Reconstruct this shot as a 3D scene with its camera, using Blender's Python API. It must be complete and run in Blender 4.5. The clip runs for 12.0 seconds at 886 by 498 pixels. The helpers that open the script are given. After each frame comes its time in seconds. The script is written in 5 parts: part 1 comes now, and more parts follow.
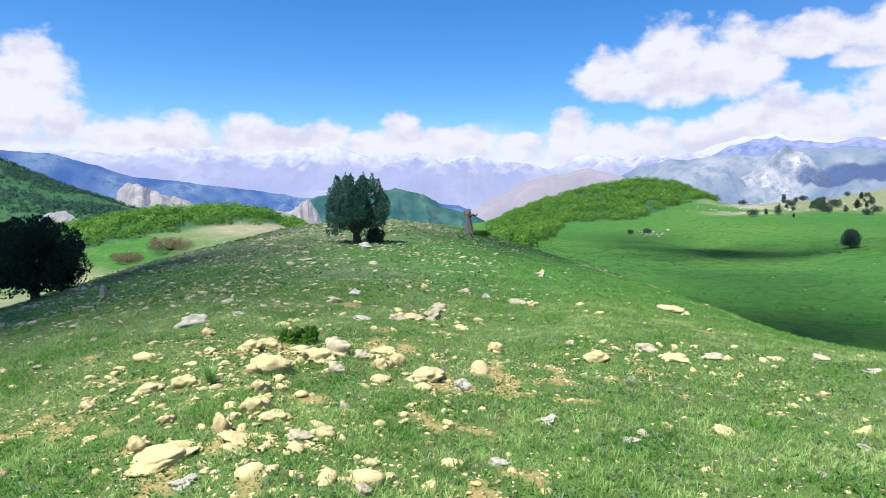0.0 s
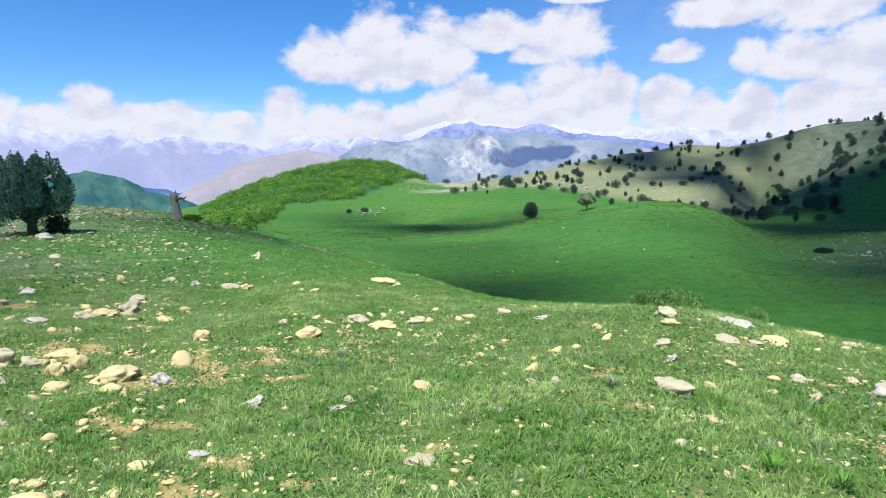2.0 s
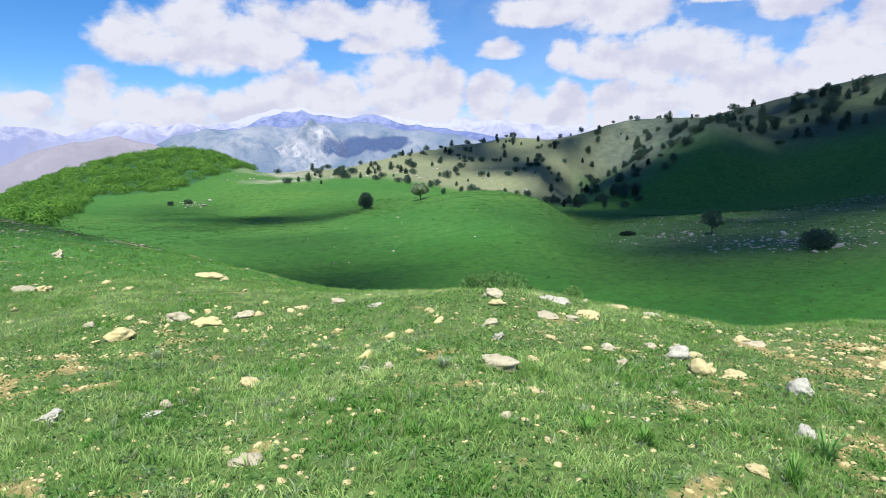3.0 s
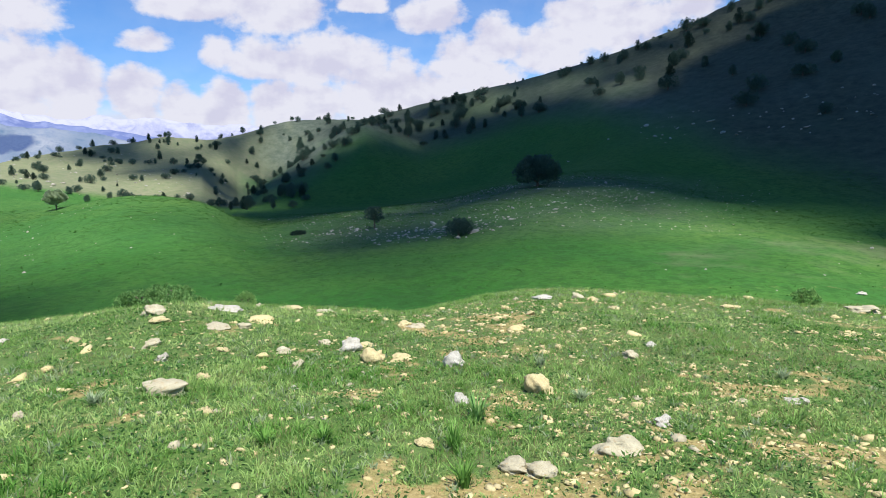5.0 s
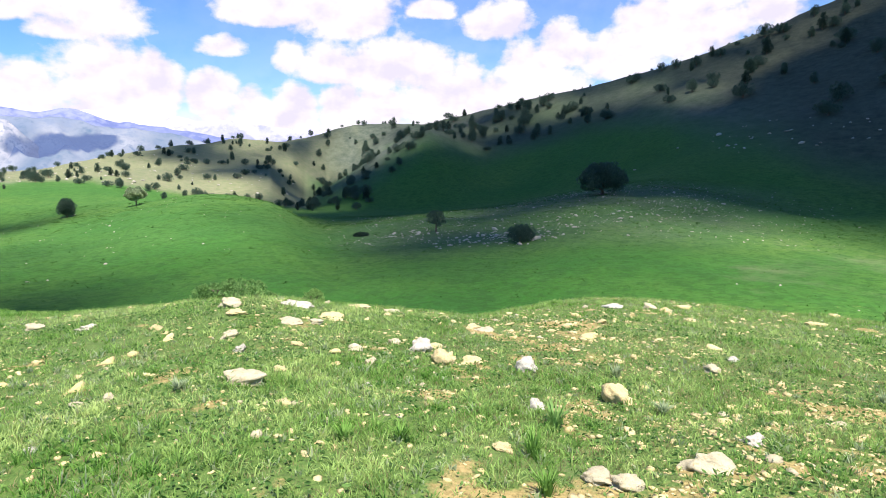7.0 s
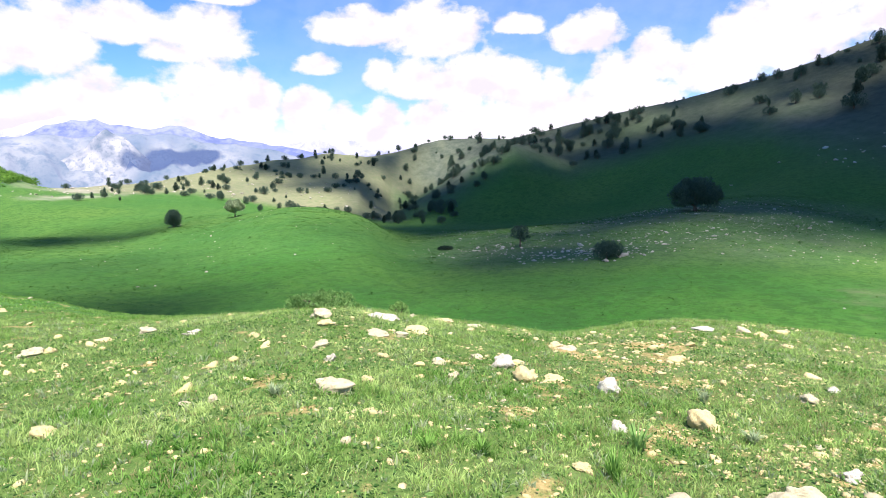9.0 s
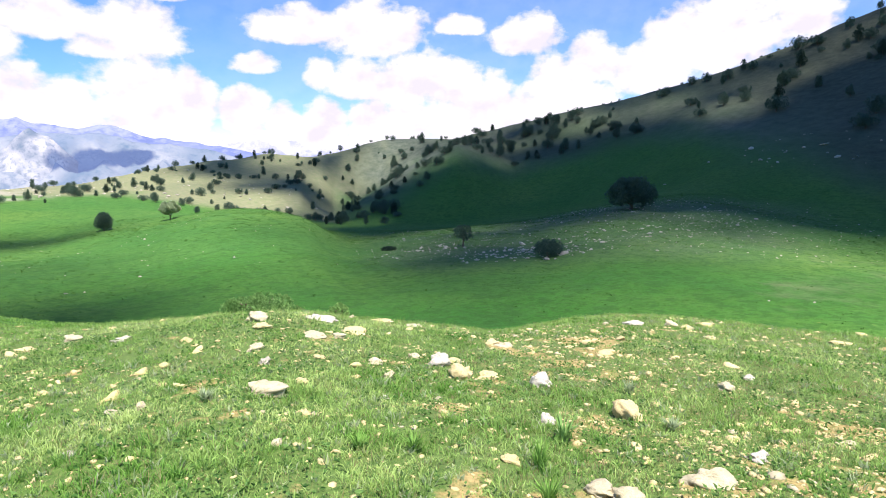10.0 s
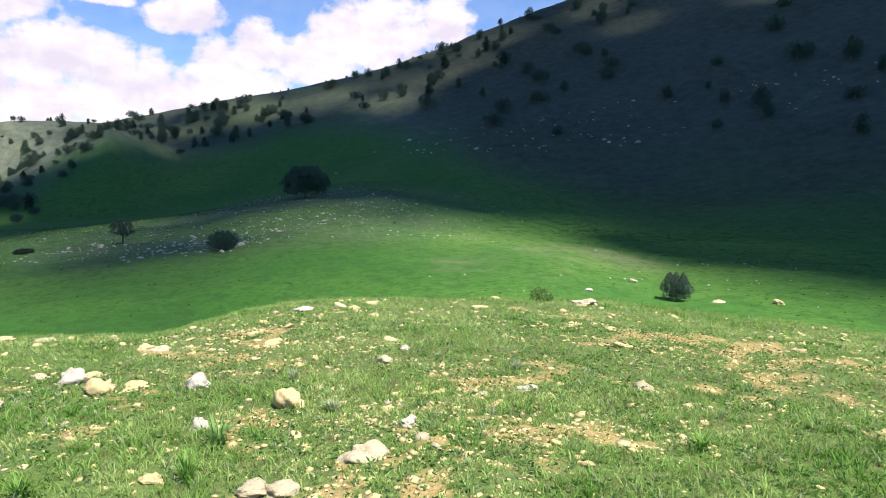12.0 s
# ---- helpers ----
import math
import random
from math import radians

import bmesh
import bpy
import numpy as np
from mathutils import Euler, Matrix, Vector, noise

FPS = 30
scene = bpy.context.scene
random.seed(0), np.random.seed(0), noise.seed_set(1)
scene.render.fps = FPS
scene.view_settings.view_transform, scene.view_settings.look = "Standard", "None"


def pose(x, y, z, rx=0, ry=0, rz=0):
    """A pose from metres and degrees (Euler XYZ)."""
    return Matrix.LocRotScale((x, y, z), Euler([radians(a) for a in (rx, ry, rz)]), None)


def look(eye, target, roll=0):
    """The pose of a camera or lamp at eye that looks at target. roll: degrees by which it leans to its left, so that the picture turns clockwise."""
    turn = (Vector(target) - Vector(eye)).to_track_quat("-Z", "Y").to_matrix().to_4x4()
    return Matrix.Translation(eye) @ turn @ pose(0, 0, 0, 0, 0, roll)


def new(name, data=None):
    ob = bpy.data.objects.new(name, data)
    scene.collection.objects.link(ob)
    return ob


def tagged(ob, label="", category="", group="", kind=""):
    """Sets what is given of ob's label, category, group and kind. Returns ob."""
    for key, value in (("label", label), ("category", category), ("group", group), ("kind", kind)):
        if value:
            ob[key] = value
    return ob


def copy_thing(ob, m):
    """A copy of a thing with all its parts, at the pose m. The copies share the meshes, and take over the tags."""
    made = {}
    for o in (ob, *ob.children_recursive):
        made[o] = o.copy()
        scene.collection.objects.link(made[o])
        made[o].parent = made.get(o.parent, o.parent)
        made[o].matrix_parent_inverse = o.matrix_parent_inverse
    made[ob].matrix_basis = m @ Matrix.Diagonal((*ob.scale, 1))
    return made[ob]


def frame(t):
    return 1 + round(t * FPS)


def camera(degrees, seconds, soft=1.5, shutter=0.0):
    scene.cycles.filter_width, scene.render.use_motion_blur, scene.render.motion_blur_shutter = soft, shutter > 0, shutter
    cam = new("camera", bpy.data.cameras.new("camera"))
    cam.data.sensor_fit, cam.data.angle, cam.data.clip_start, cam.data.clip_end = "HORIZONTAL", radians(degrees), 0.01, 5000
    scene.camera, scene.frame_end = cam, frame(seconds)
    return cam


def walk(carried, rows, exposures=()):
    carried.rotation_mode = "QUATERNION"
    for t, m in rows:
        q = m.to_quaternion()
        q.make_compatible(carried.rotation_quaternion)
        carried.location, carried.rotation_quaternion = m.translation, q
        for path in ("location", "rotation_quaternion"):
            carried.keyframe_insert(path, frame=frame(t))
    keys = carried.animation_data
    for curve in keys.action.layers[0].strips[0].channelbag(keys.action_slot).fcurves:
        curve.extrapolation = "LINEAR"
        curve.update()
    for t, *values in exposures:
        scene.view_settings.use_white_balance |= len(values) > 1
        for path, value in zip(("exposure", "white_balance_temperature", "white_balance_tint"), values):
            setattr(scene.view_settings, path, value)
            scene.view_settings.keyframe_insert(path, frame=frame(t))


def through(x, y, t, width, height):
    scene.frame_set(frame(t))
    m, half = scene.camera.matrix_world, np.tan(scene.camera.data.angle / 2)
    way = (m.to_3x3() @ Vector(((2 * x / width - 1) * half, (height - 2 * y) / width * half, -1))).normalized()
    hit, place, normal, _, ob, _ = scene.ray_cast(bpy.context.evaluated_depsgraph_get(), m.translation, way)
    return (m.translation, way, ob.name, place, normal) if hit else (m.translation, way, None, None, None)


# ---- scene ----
cam = camera(70.16, 12.0, soft=0.9)

# seconds, x, y, z, heading (clockwise from +y), tilt, lean
PATH = [
    (0.0, 0.000, 0.000, 1.601, 0.07, -4.61, 0.75),
    (0.5, 0.008, -0.095, 1.605, 1.35, -4.69, 0.15),
    (1.0, 0.057, -0.052, 1.587, 7.97, -5.17, 0.04),
    (1.5, 0.136, 0.004, 1.557, 16.29, -5.75, 0.05),
    (2.0, 0.192, 0.032, 1.535, 25.02, -6.16, -0.09),
    (2.5, 0.244, 0.060, 1.514, 31.80, -6.59, -0.34),
    (2.7, 0.260, 0.069, 1.502, 35.34, -6.82, -0.06),
    (3.2, 0.293, 0.064, 1.484, 42.60, -7.13, -0.14),
    (3.8, 0.310, 0.024, 1.477, 51.25, -7.22, -0.42),
    (4.3, 0.332, 0.024, 1.483, 58.64, -7.24, -0.72),
    (4.5, 0.350, 0.056, 1.499, 62.31, -7.45, -0.75),
    (5.0, 0.378, 0.072, 1.499, 69.20, -7.30, -1.16),
    (5.5, 0.381, 0.092, 1.487, 73.85, -6.94, 0.04),
    (6.0, 0.301, 0.168, 1.490, 74.31, -6.73, 0.96),
    (6.5, 0.339, 0.179, 1.470, 69.08, -6.81, 0.60),
    (7.0, 0.375, 0.226, 1.458, 63.74, -6.77, 0.06),
    (7.5, 0.383, 0.231, 1.457, 59.76, -6.50, -0.07),
    (7.7, 0.391, 0.228, 1.458, 58.16, -6.29, 0.16),
    (8.2, 0.361, 0.222, 1.471, 55.56, -5.95, 0.25),
    (8.8, 0.278, 0.191, 1.500, 55.57, -5.63, 0.34),
    (9.3, 0.245, 0.141, 1.512, 57.52, -5.51, 0.27),
    (9.5, 0.227, 0.130, 1.519, 58.27, -5.58, 0.38),
    (10.0, 0.255, 0.055, 1.511, 61.21, -5.48, 0.04),
    (10.5, 0.309, 0.020, 1.509, 67.49, -5.64, -0.02),
    (11.0, 0.361, -0.018, 1.494, 73.57, -5.82, -0.31),
    (11.5, 0.433, -0.051, 1.474, 81.41, -6.13, -0.23),
    (12.0, 0.503, -0.089, 1.458, 89.91, -6.54, -0.42),
]


def aim(x, y, z, heading, tilt, lean):
    h, e = radians(heading), radians(tilt)
    eye = Vector((x, y, z))
    return look(eye, eye + Vector((math.sin(h) * math.cos(e), math.cos(h) * math.cos(e), math.sin(e))), lean)


walk(cam, [(t, aim(*row)) for t, *row in PATH], [(0.0, 0.88, 6020, 10.5), (2.5, 0.78, 5980, 10.5), (4.5, 0.67, 5980, 11.5), (5.5, 0.84, 6120, 13), (7.5, 1.17, 6430, 18), (9.5, 1.23, 6370, 18.5), (11.0, 1.10, 6430, 18), (12.0, 1.06, 6540, 17.5)])

# ---------------------------------------------------------------- sky and sun
SUN_HEADING, SUN_HEIGHT = 228.0, 63.0


def sun_way():
    h, e = radians(SUN_HEADING), radians(SUN_HEIGHT)
    return Vector((math.sin(h) * math.cos(e), math.cos(h) * math.cos(e), math.sin(e)))


sun = new("sun", bpy.data.lights.new("sun", "SUN"))
sun.data.energy, sun.data.angle, sun.data.color = 5.0, radians(0.53), (1.0, 0.95, 0.86)
sun.matrix_world = look(sun_way() * 900, (0, 0, 0))

# cumulus in the sky: heading, height, half width, half height, in degrees
CLOUDS_BANK = [(-32.6, 8.1, 2.8, 3.6), (-30.8, 5.9, 1.7, 1.6), (-34.4, 6.2, 2.1, 2.8), (-28.0, 4.4, 2.0, 1.5), (-25.4, 4.7, 2.1, 1.5), (-22.2, 4.9, 2.4, 1.8),
               (-17.2, 5.1, 2.4, 1.8), (-13.7, 4.8, 2.0, 1.2), (-10.6, 5.0, 2.2, 1.6), (-6.8, 4.7, 2.1, 1.1), (-3.7, 5.3, 2.0, 2.2), (-0.5, 5.0, 2.1, 1.3),
               (3.0, 5.1, 2.3, 1.4), (6.8, 4.9, 2.1, 1.0), (11.3, 5.4, 2.2, 2.5), (14.4, 5.1, 2.5, 1.7), (18.1, 5.1, 2.8, 1.8), (21.9, 5.2, 2.3, 1.5)]
CLOUDS_MIDDLE = [(24.5, 5.9, 1.8, 2.1), (27.3, 6.4, 2.4, 3.2), (30.9, 6.0, 2.4, 2.2), (35.8, 7.5, 3.5, 3.5), (39.4, 6.8, 2.5, 2.8), (44.1, 6.3, 2.2, 2.3),
                 (47.2, 5.7, 2.0, 1.6), (50.7, 5.6, 2.3, 2.2), (55.0, 5.6, 2.5, 2.1), (58.5, 5.8, 3.0, 2.2), (62.5, 6.0, 3.0, 2.2)]
CLOUDS_HIGH = [(14.8, 9.9, 3.1, 2.6), (19.9, 10.2, 4.2, 4.3), (24.2, 10.2, 3.9, 3.7), (29.5, 12.2, 3.0, 2.2), (35.8, 11.9, 3.9, 2.5), (33.5, 10.6, 2.6, 1.2),
               (45.0, 10.2, 2.2, 1.1), (50.6, 9.5, 1.5, 1.8), (54.2, 9.0, 3.9, 2.3), (59.1, 8.8, 4.5, 3.1), (62.4, 8.5, 2.7, 2.7), (48.8, 13.3, 4.5, 1.9),
               (55.1, 12.9, 4.7, 3.0), (62.8, 13.8, 2.3, 1.1), (68.6, 12.7, 3.2, 2.2), (37.0, 15.4, 3.2, 1.1)]
CLOUDS_EAST = [(65.8, 7.0, 2.1, 3.1), (70.7, 8.4, 2.2, 3.1), (68.6, 6.7, 2.9, 2.1), (74.2, 10.1, 2.6, 2.8), (73.6, 7.4, 3.1, 2.8), (78.8, 9.4, 3.6, 2.8), (85.0, 11.6, 4.4, 4.6),
               (81.0, 11.6, 2.9, 2.8), (90.6, 12.8, 2.4, 2.9), (130, 9, 8, 4), (-62, 8, 9, 4), (-95, 6, 12, 3), (165, 6, 14, 4), (-150, 7, 12, 3), (-112, 6, 10, 3)]


def make_sky():
    world = bpy.data.worlds.new("sky")
    scene.world = world
    world.use_nodes = True
    nt = world.node_tree
    nt.nodes.clear()
    N, L = nt.nodes.new, nt.links.new

    def math_node(op, a, b=None, clamp=False, c=None):
        n = N("ShaderNodeMath")
        n.operation, n.use_clamp = op, clamp
        for i, v in enumerate((a, b, c)):
            if v is None:
                continue
            if hasattr(v, "is_linked"):
                L(v, n.inputs[i])
            else:
                n.inputs[i].default_value = v
        return n.outputs[0]

    out = N("ShaderNodeOutputWorld")
    sky = N("ShaderNodeTexSky")
    sky.sky_type, sky.sun_disc = "NISHITA", False
    sky.sun_elevation, sky.sun_rotation = radians(SUN_HEIGHT), radians(SUN_HEADING)
    sky.altitude, sky.air_density, sky.dust_density, sky.ozone_density = 1500, 1.0, 0.3, 4.0
    tc = N("ShaderNodeTexCoord")
    sep = N("ShaderNodeSeparateXYZ")
    L(tc.outputs["Generated"], sep.inputs[0])
    x, y, z = sep.outputs
    az = math_node("MULTIPLY", math_node("ARCTAN2", x, y), 57.29578)
    el = math_node("MULTIPLY", math_node("ARCSINE", z), 57.29578)
    comb = N("ShaderNodeCombineXYZ")
    L(az, comb.inputs[0])
    L(math_node("MULTIPLY", el, 1.35), comb.inputs[1])

    def fbm(scale, detail, rough, offset, shift=(0.0, 0.0)):
        m = N("ShaderNodeVectorMath")
        m.operation = "ADD"
        L(comb.outputs[0], m.inputs[0])
        m.inputs[1].default_value = (offset + shift[0], offset * 0.7 + shift[1], 0)
        n = N("ShaderNodeTexNoise")
        n.inputs["Scale"].default_value, n.inputs["Detail"].default_value, n.inputs["Roughness"].default_value = scale, detail, rough
        L(m.outputs[0], n.inputs["Vector"])
        return n.outputs["Fac"]

    billow = fbm(0.34, 6, 0.55, 3.0)
    lump = fbm(1.0, 4, 0.5, 47.0)

    def vector(op, a, *rest):
        n = N("ShaderNodeVectorMath")
        n.operation = op
        for i, v in enumerate((a, *rest)):
            if hasattr(v, "is_linked"):
                L(v, n.inputs[i])
            else:
                n.inputs[i].default_value = v
        return n

    compass = N("ShaderNodeCombineXYZ")
    L(az, compass.inputs[0])
    L(el, compass.inputs[1])
    field = None
    for a, e, w, h in CLOUDS_BANK + CLOUDS_MIDDLE + CLOUDS_HIGH + CLOUDS_EAST:
        q = vector("MULTIPLY_ADD", compass.outputs[0], (1 / w, 1 / h, 0), (-a / w, -e / h, 0)).outputs[0]
        # flatter below than above
        under = vector("MULTIPLY", q, (-1, -1.9 if e > 8 else -0.7, 0)).outputs[0]
        q = vector("MAXIMUM", q, under).outputs[0]
        d = math_node("SUBTRACT", 1.0, vector("DOT_PRODUCT", q, q).outputs["Value"])
        field = d if field is None else math_node("SMOOTH_MAX", field, d, c=0.3)
    ragged = math_node("ADD", field, math_node("ADD", math_node("MULTIPLY", math_node("SUBTRACT", billow, 0.5), 2.5),
                                               math_node("MULTIPLY", math_node("SUBTRACT", lump, 0.5), 0.9)))
    edge = N("ShaderNodeMapRange")
    edge.interpolation_type = "SMOOTHSTEP"
    edge.inputs["From Min"].default_value, edge.inputs["From Max"].default_value = -0.55, 0.50
    L(ragged, edge.inputs[0])
    # thin white veil low over the far ranges
    veil = N("ShaderNodeMapRange")
    veil.interpolation_type = "SMOOTHSTEP"
    veil.inputs["From Min"].default_value, veil.inputs["From Max"].default_value = 7.0, 3.0
    veil.inputs["To Max"].default_value = 0.92
    L(math_node("ADD", el, math_node("MULTIPLY", math_node("SUBTRACT", billow, 0.5), 4.0)), veil.inputs[0])
    below = N("ShaderNodeMapRange")
    below.inputs["From Min"].default_value, below.inputs["From Max"].default_value = -3.0, 1.0
    L(el, below.inputs[0])
    # a faint high veil towards the east
    cirrus = N("ShaderNodeMapRange")
    cirrus.interpolation_type = "SMOOTHSTEP"
    cirrus.inputs["From Min"].default_value, cirrus.inputs["From Max"].default_value = 18.0, 55.0
    cirrus.inputs["To Max"].default_value = 0.16
    L(az, cirrus.inputs[0])
    thin = math_node("MAXIMUM", veil.outputs[0], math_node("MULTIPLY", cirrus.outputs[0], math_node("ADD", billow, 0.5)))
    mask = math_node("MULTIPLY", math_node("MAXIMUM", edge.outputs[0], thin), below.outputs[0], True)
    tone = N("ShaderNodeValToRGB")
    tone.color_ramp.elements[0].position, tone.color_ramp.elements[0].color = 0.28, (0.82, 0.79, 0.90, 1)
    tone.color_ramp.elements[1].position, tone.color_ramp.elements[1].color = 0.58, (1.0, 0.97, 1.0, 1)
    # puffs are brighter on the side of the sun, greyer beneath
    puff = math_node("SUBTRACT", billow, fbm(0.34, 6, 0.55, 3.0, (-0.5, 1.0)))
    swell = math_node("SUBTRACT", fbm(0.16, 3, 0.5, 91.0), fbm(0.16, 3, 0.5, 91.0, (-0.8, 2.0)))
    L(math_node("ADD", math_node("ADD", math_node("MULTIPLY", puff, 0.9), math_node("MULTIPLY", swell, 1.1)), 0.52), tone.inputs[0])
    white = N("ShaderNodeBackground")
    white.inputs["Strength"].default_value = CLOUD_GLOW
    L(tone.outputs[0], white.inputs[0])
    blue = N("ShaderNodeBackground")
    blue.inputs["Strength"].default_value = SKY_GLOW
    hue = N("ShaderNodeHueSaturation")
    hue.inputs["Saturation"].default_value = 1.28
    hue.inputs["Hue"].default_value = 0.502
    L(sky.outputs[0], hue.inputs["Color"])
    L(hue.outputs[0], blue.inputs[0])
    mix = N("ShaderNodeMixShader")
    L(mask, mix.inputs[0])
    L(blue.outputs[0], mix.inputs[1])
    L(white.outputs[0], mix.inputs[2])
    L(mix.outputs[0], out.inputs[0])


SKY_GLOW, CLOUD_GLOW = 0.092, 0.50
make_sky()

# ---------------------------------------------------------------- materials


class Shader:
    """A node material with short ways to add nodes."""

    def __init__(self, name):
        self.m = bpy.data.materials.new(name)
        self.m.use_nodes = True
        self.t = self.m.node_tree
        self.b = self.t.nodes["Principled BSDF"]
        self.co = self.node("ShaderNodeTexCoord").outputs["Object"]

    def node(self, kind):
        return self.t.nodes.new(kind)

    def link(self, a, b):
        self.t.links.new(a, b)

    def put(self, socket, v):
        if hasattr(v, "is_linked"):
            self.link(v, socket)
        else:
            socket.default_value = (*v, 1) if isinstance(v, tuple) and len(v) == 3 else v

    def noise(self, scale, detail=4, rough=0.55, vector=None, squash=None):
        n = self.node("ShaderNodeTexNoise")
        n.inputs["Scale"].default_value, n.inputs["Detail"].default_value, n.inputs["Roughness"].default_value = scale, detail, rough
        v = vector or self.co
        if squash:
            mp = self.node("ShaderNodeMapping")
            mp.inputs["Scale"].default_value = squash
            self.link(v, mp.inputs[0])
            v = mp.outputs[0]
        self.link(v, n.inputs["Vector"])
        return n.outputs["Fac"]

    def ramp(self, fac, *stops):
        n = self.node("ShaderNodeValToRGB")
        els = n.color_ramp.elements
        while len(els) < len(stops):
            els.new(0.5)
        for e, (p, c) in zip(els, stops):
            e.position, e.color = p, (c, c, c, 1) if isinstance(c, (int, float)) else (*c, 1)
        self.link(fac, n.inputs[0])
        return n.outputs[0]

    def mix(self, fac, a, b, kind="MIX"):
        n = self.node("ShaderNodeMix")
        n.data_type, n.blend_type = "RGBA", kind
        self.put(n.inputs[0], fac)
        for s, v in ((n.inputs[6], a), (n.inputs[7], b)):
            self.put(s, (*v, 1) if isinstance(v, tuple) and len(v) == 3 else v)
        return n.outputs[2]

    def math(self, op, a, b=0.0, clamp=False):
        n = self.node("ShaderNodeMath")
        n.operation, n.use_clamp = op, clamp
        self.put(n.inputs[0], a)
        self.put(n.inputs[1], b)
        return n.outputs[0]

    def attribute(self, name):
        n = self.node("ShaderNodeAttribute")
        n.attribute_name = name
        return n.outputs["Fac"]

    def chance(self):
        return self.node("ShaderNodeObjectInfo").outputs["Random"]

    def island(self):
        return self.node("ShaderNodeNewGeometry").outputs["Random Per Island"]

    def done(self, color, rough=0.9, bump=None, strength=0.4, distance=0.02, specular=0.2, through=0.0):
        self.put(self.b.inputs["Base Color"], color)
        self.put(self.b.inputs["Roughness"], rough)
        self.b.inputs["Specular IOR Level"].default_value = specular
        if bump is not None:
            n = self.node("ShaderNodeBump")
            n.inputs["Strength"].default_value, n.inputs["Distance"].default_value = strength, distance
            self.link(bump, n.inputs["Height"])
            self.link(n.outputs[0], self.b.inputs["Normal"])
        if through:
            tr = self.node("ShaderNodeBsdfTranslucent")
            self.put(tr.inputs[0], color)
            mx = self.node("ShaderNodeMixShader")
            mx.inputs[0].default_value = through
            self.link(self.b.outputs[0], mx.inputs[1])
            self.link(tr.outputs[0], mx.inputs[2])
            self.link(mx.outputs[0], self.t.nodes["Material Output"].inputs[0])
        return self.m


def grass_ground():
    s = Shader("meadow_ground")
    big, mid, fine = s.noise(0.035, 3), s.noise(0.45, 5, 0.6), s.noise(9, 5, 0.65)
    grit = s.noise(38, 3, 0.7)
    green = s.mix(s.ramp(big, (0.35, 0), (0.65, 1)), (0.039, 0.128, 0.023), (0.066, 0.156, 0.029))
    green = s.mix(s.ramp(mid, (0.35, 0), (0.7, 1)), green, (0.058, 0.158, 0.034))
    green = s.mix(s.math("MULTIPLY", s.attribute("lush"), s.ramp(s.noise(0.4, 5, 0.7), (0.35, 0.55), (0.65, 1))), green, (0.027, 0.136, 0.014))
    tuft = s.noise(2.2, 4, 0.7, squash=(1, 1, 0.3))
    green = s.mix(s.ramp(tuft, (0.48, 0), (0.58, 0.7)), green, (0.030, 0.090, 0.014))
    green = s.mix(s.ramp(fine, (0.4, 0), (0.8, 0.5)), green, (0.100, 0.190, 0.038))
    green = s.mix(s.ramp(s.noise(0.018, 5, 0.6), (0.42, 0), (0.66, 0.75)), green, (0.088, 0.160, 0.031))
    green = s.mix(s.ramp(s.noise(0.09, 5, 0.65), (0.45, 0), (0.7, 0.55)), green, (0.034, 0.118, 0.025))
    green = s.mix(s.ramp(s.noise(1.5, 6, 0.8), (0.50, 0), (0.56, 0.7)), green, (0.030, 0.092, 0.015))
    dash = s.noise(0.55, 6, 0.75)
    green = s.mix(s.ramp(dash, (0.51, 0), (0.57, 0.7)), green, (0.030, 0.092, 0.017))
    dry = s.mix(s.ramp(mid, (0.3, 0), (0.7, 1)), (0.275, 0.238, 0.158), (0.180, 0.182, 0.102))
    col = s.mix(s.ramp(s.math("MULTIPLY", s.attribute("dry"), s.math("ADD", s.noise(0.9, 5, 0.65), 0.5)), (0.25, 0), (0.75, 1)), green, dry)
    turf = s.mix(s.ramp(s.noise(17, 5, 0.75), (0.35, 0), (0.65, 1)), (0.034, 0.076, 0.014), (0.105, 0.168, 0.038))
    turf = s.mix(s.ramp(s.noise(46, 3, 0.7), (0.60, 0), (0.72, 0.8)), turf, (0.30, 0.27, 0.12))
    turf = s.mix(s.ramp(s.noise(29, 3, 0.7), (0.58, 0), (0.70, 0.8)), turf, (0.030, 0.026, 0.014))
    col = s.mix(s.math("MULTIPLY", s.attribute("turf"), s.ramp(s.noise(1.3, 5, 0.7), (0.3, 0.55), (0.7, 1))), col, turf)
    soil = s.mix(s.ramp(grit, (0.3, 0), (0.7, 1)), (0.19, 0.145, 0.052), (0.36, 0.285, 0.122))
    patch = s.math("ADD", s.attribute("soil"), s.math("MULTIPLY", s.math("SUBTRACT", s.noise(7.0, 6, 0.75), 0.5), 1.5))
    col = s.mix(s.ramp(patch, (0.44, 0), (0.74, 1)), col, soil)
    stone = s.mix(fine, (0.22, 0.20, 0.15), (0.36, 0.33, 0.26))
    chips = s.math("MULTIPLY", s.attribute("stony"), s.ramp(s.noise(5.5, 5, 0.75), (0.54, 0), (0.68, 0.8)))
    col = s.mix(chips, col, stone)
    wood = s.mix(s.ramp(s.noise(0.16, 5, 0.6), (0.35, 0), (0.62, 1)), (0.022, 0.066, 0.027), (0.042, 0.106, 0.042))
    col = s.mix(s.attribute("wood"), col, wood)
    rock = s.mix(s.ramp(s.noise(0.05, 6, 0.65), (0.35, 0), (0.65, 1)), (0.30, 0.25, 0.20), (0.52, 0.47, 0.40))
    col = s.mix(s.attribute("rock"), col, rock)
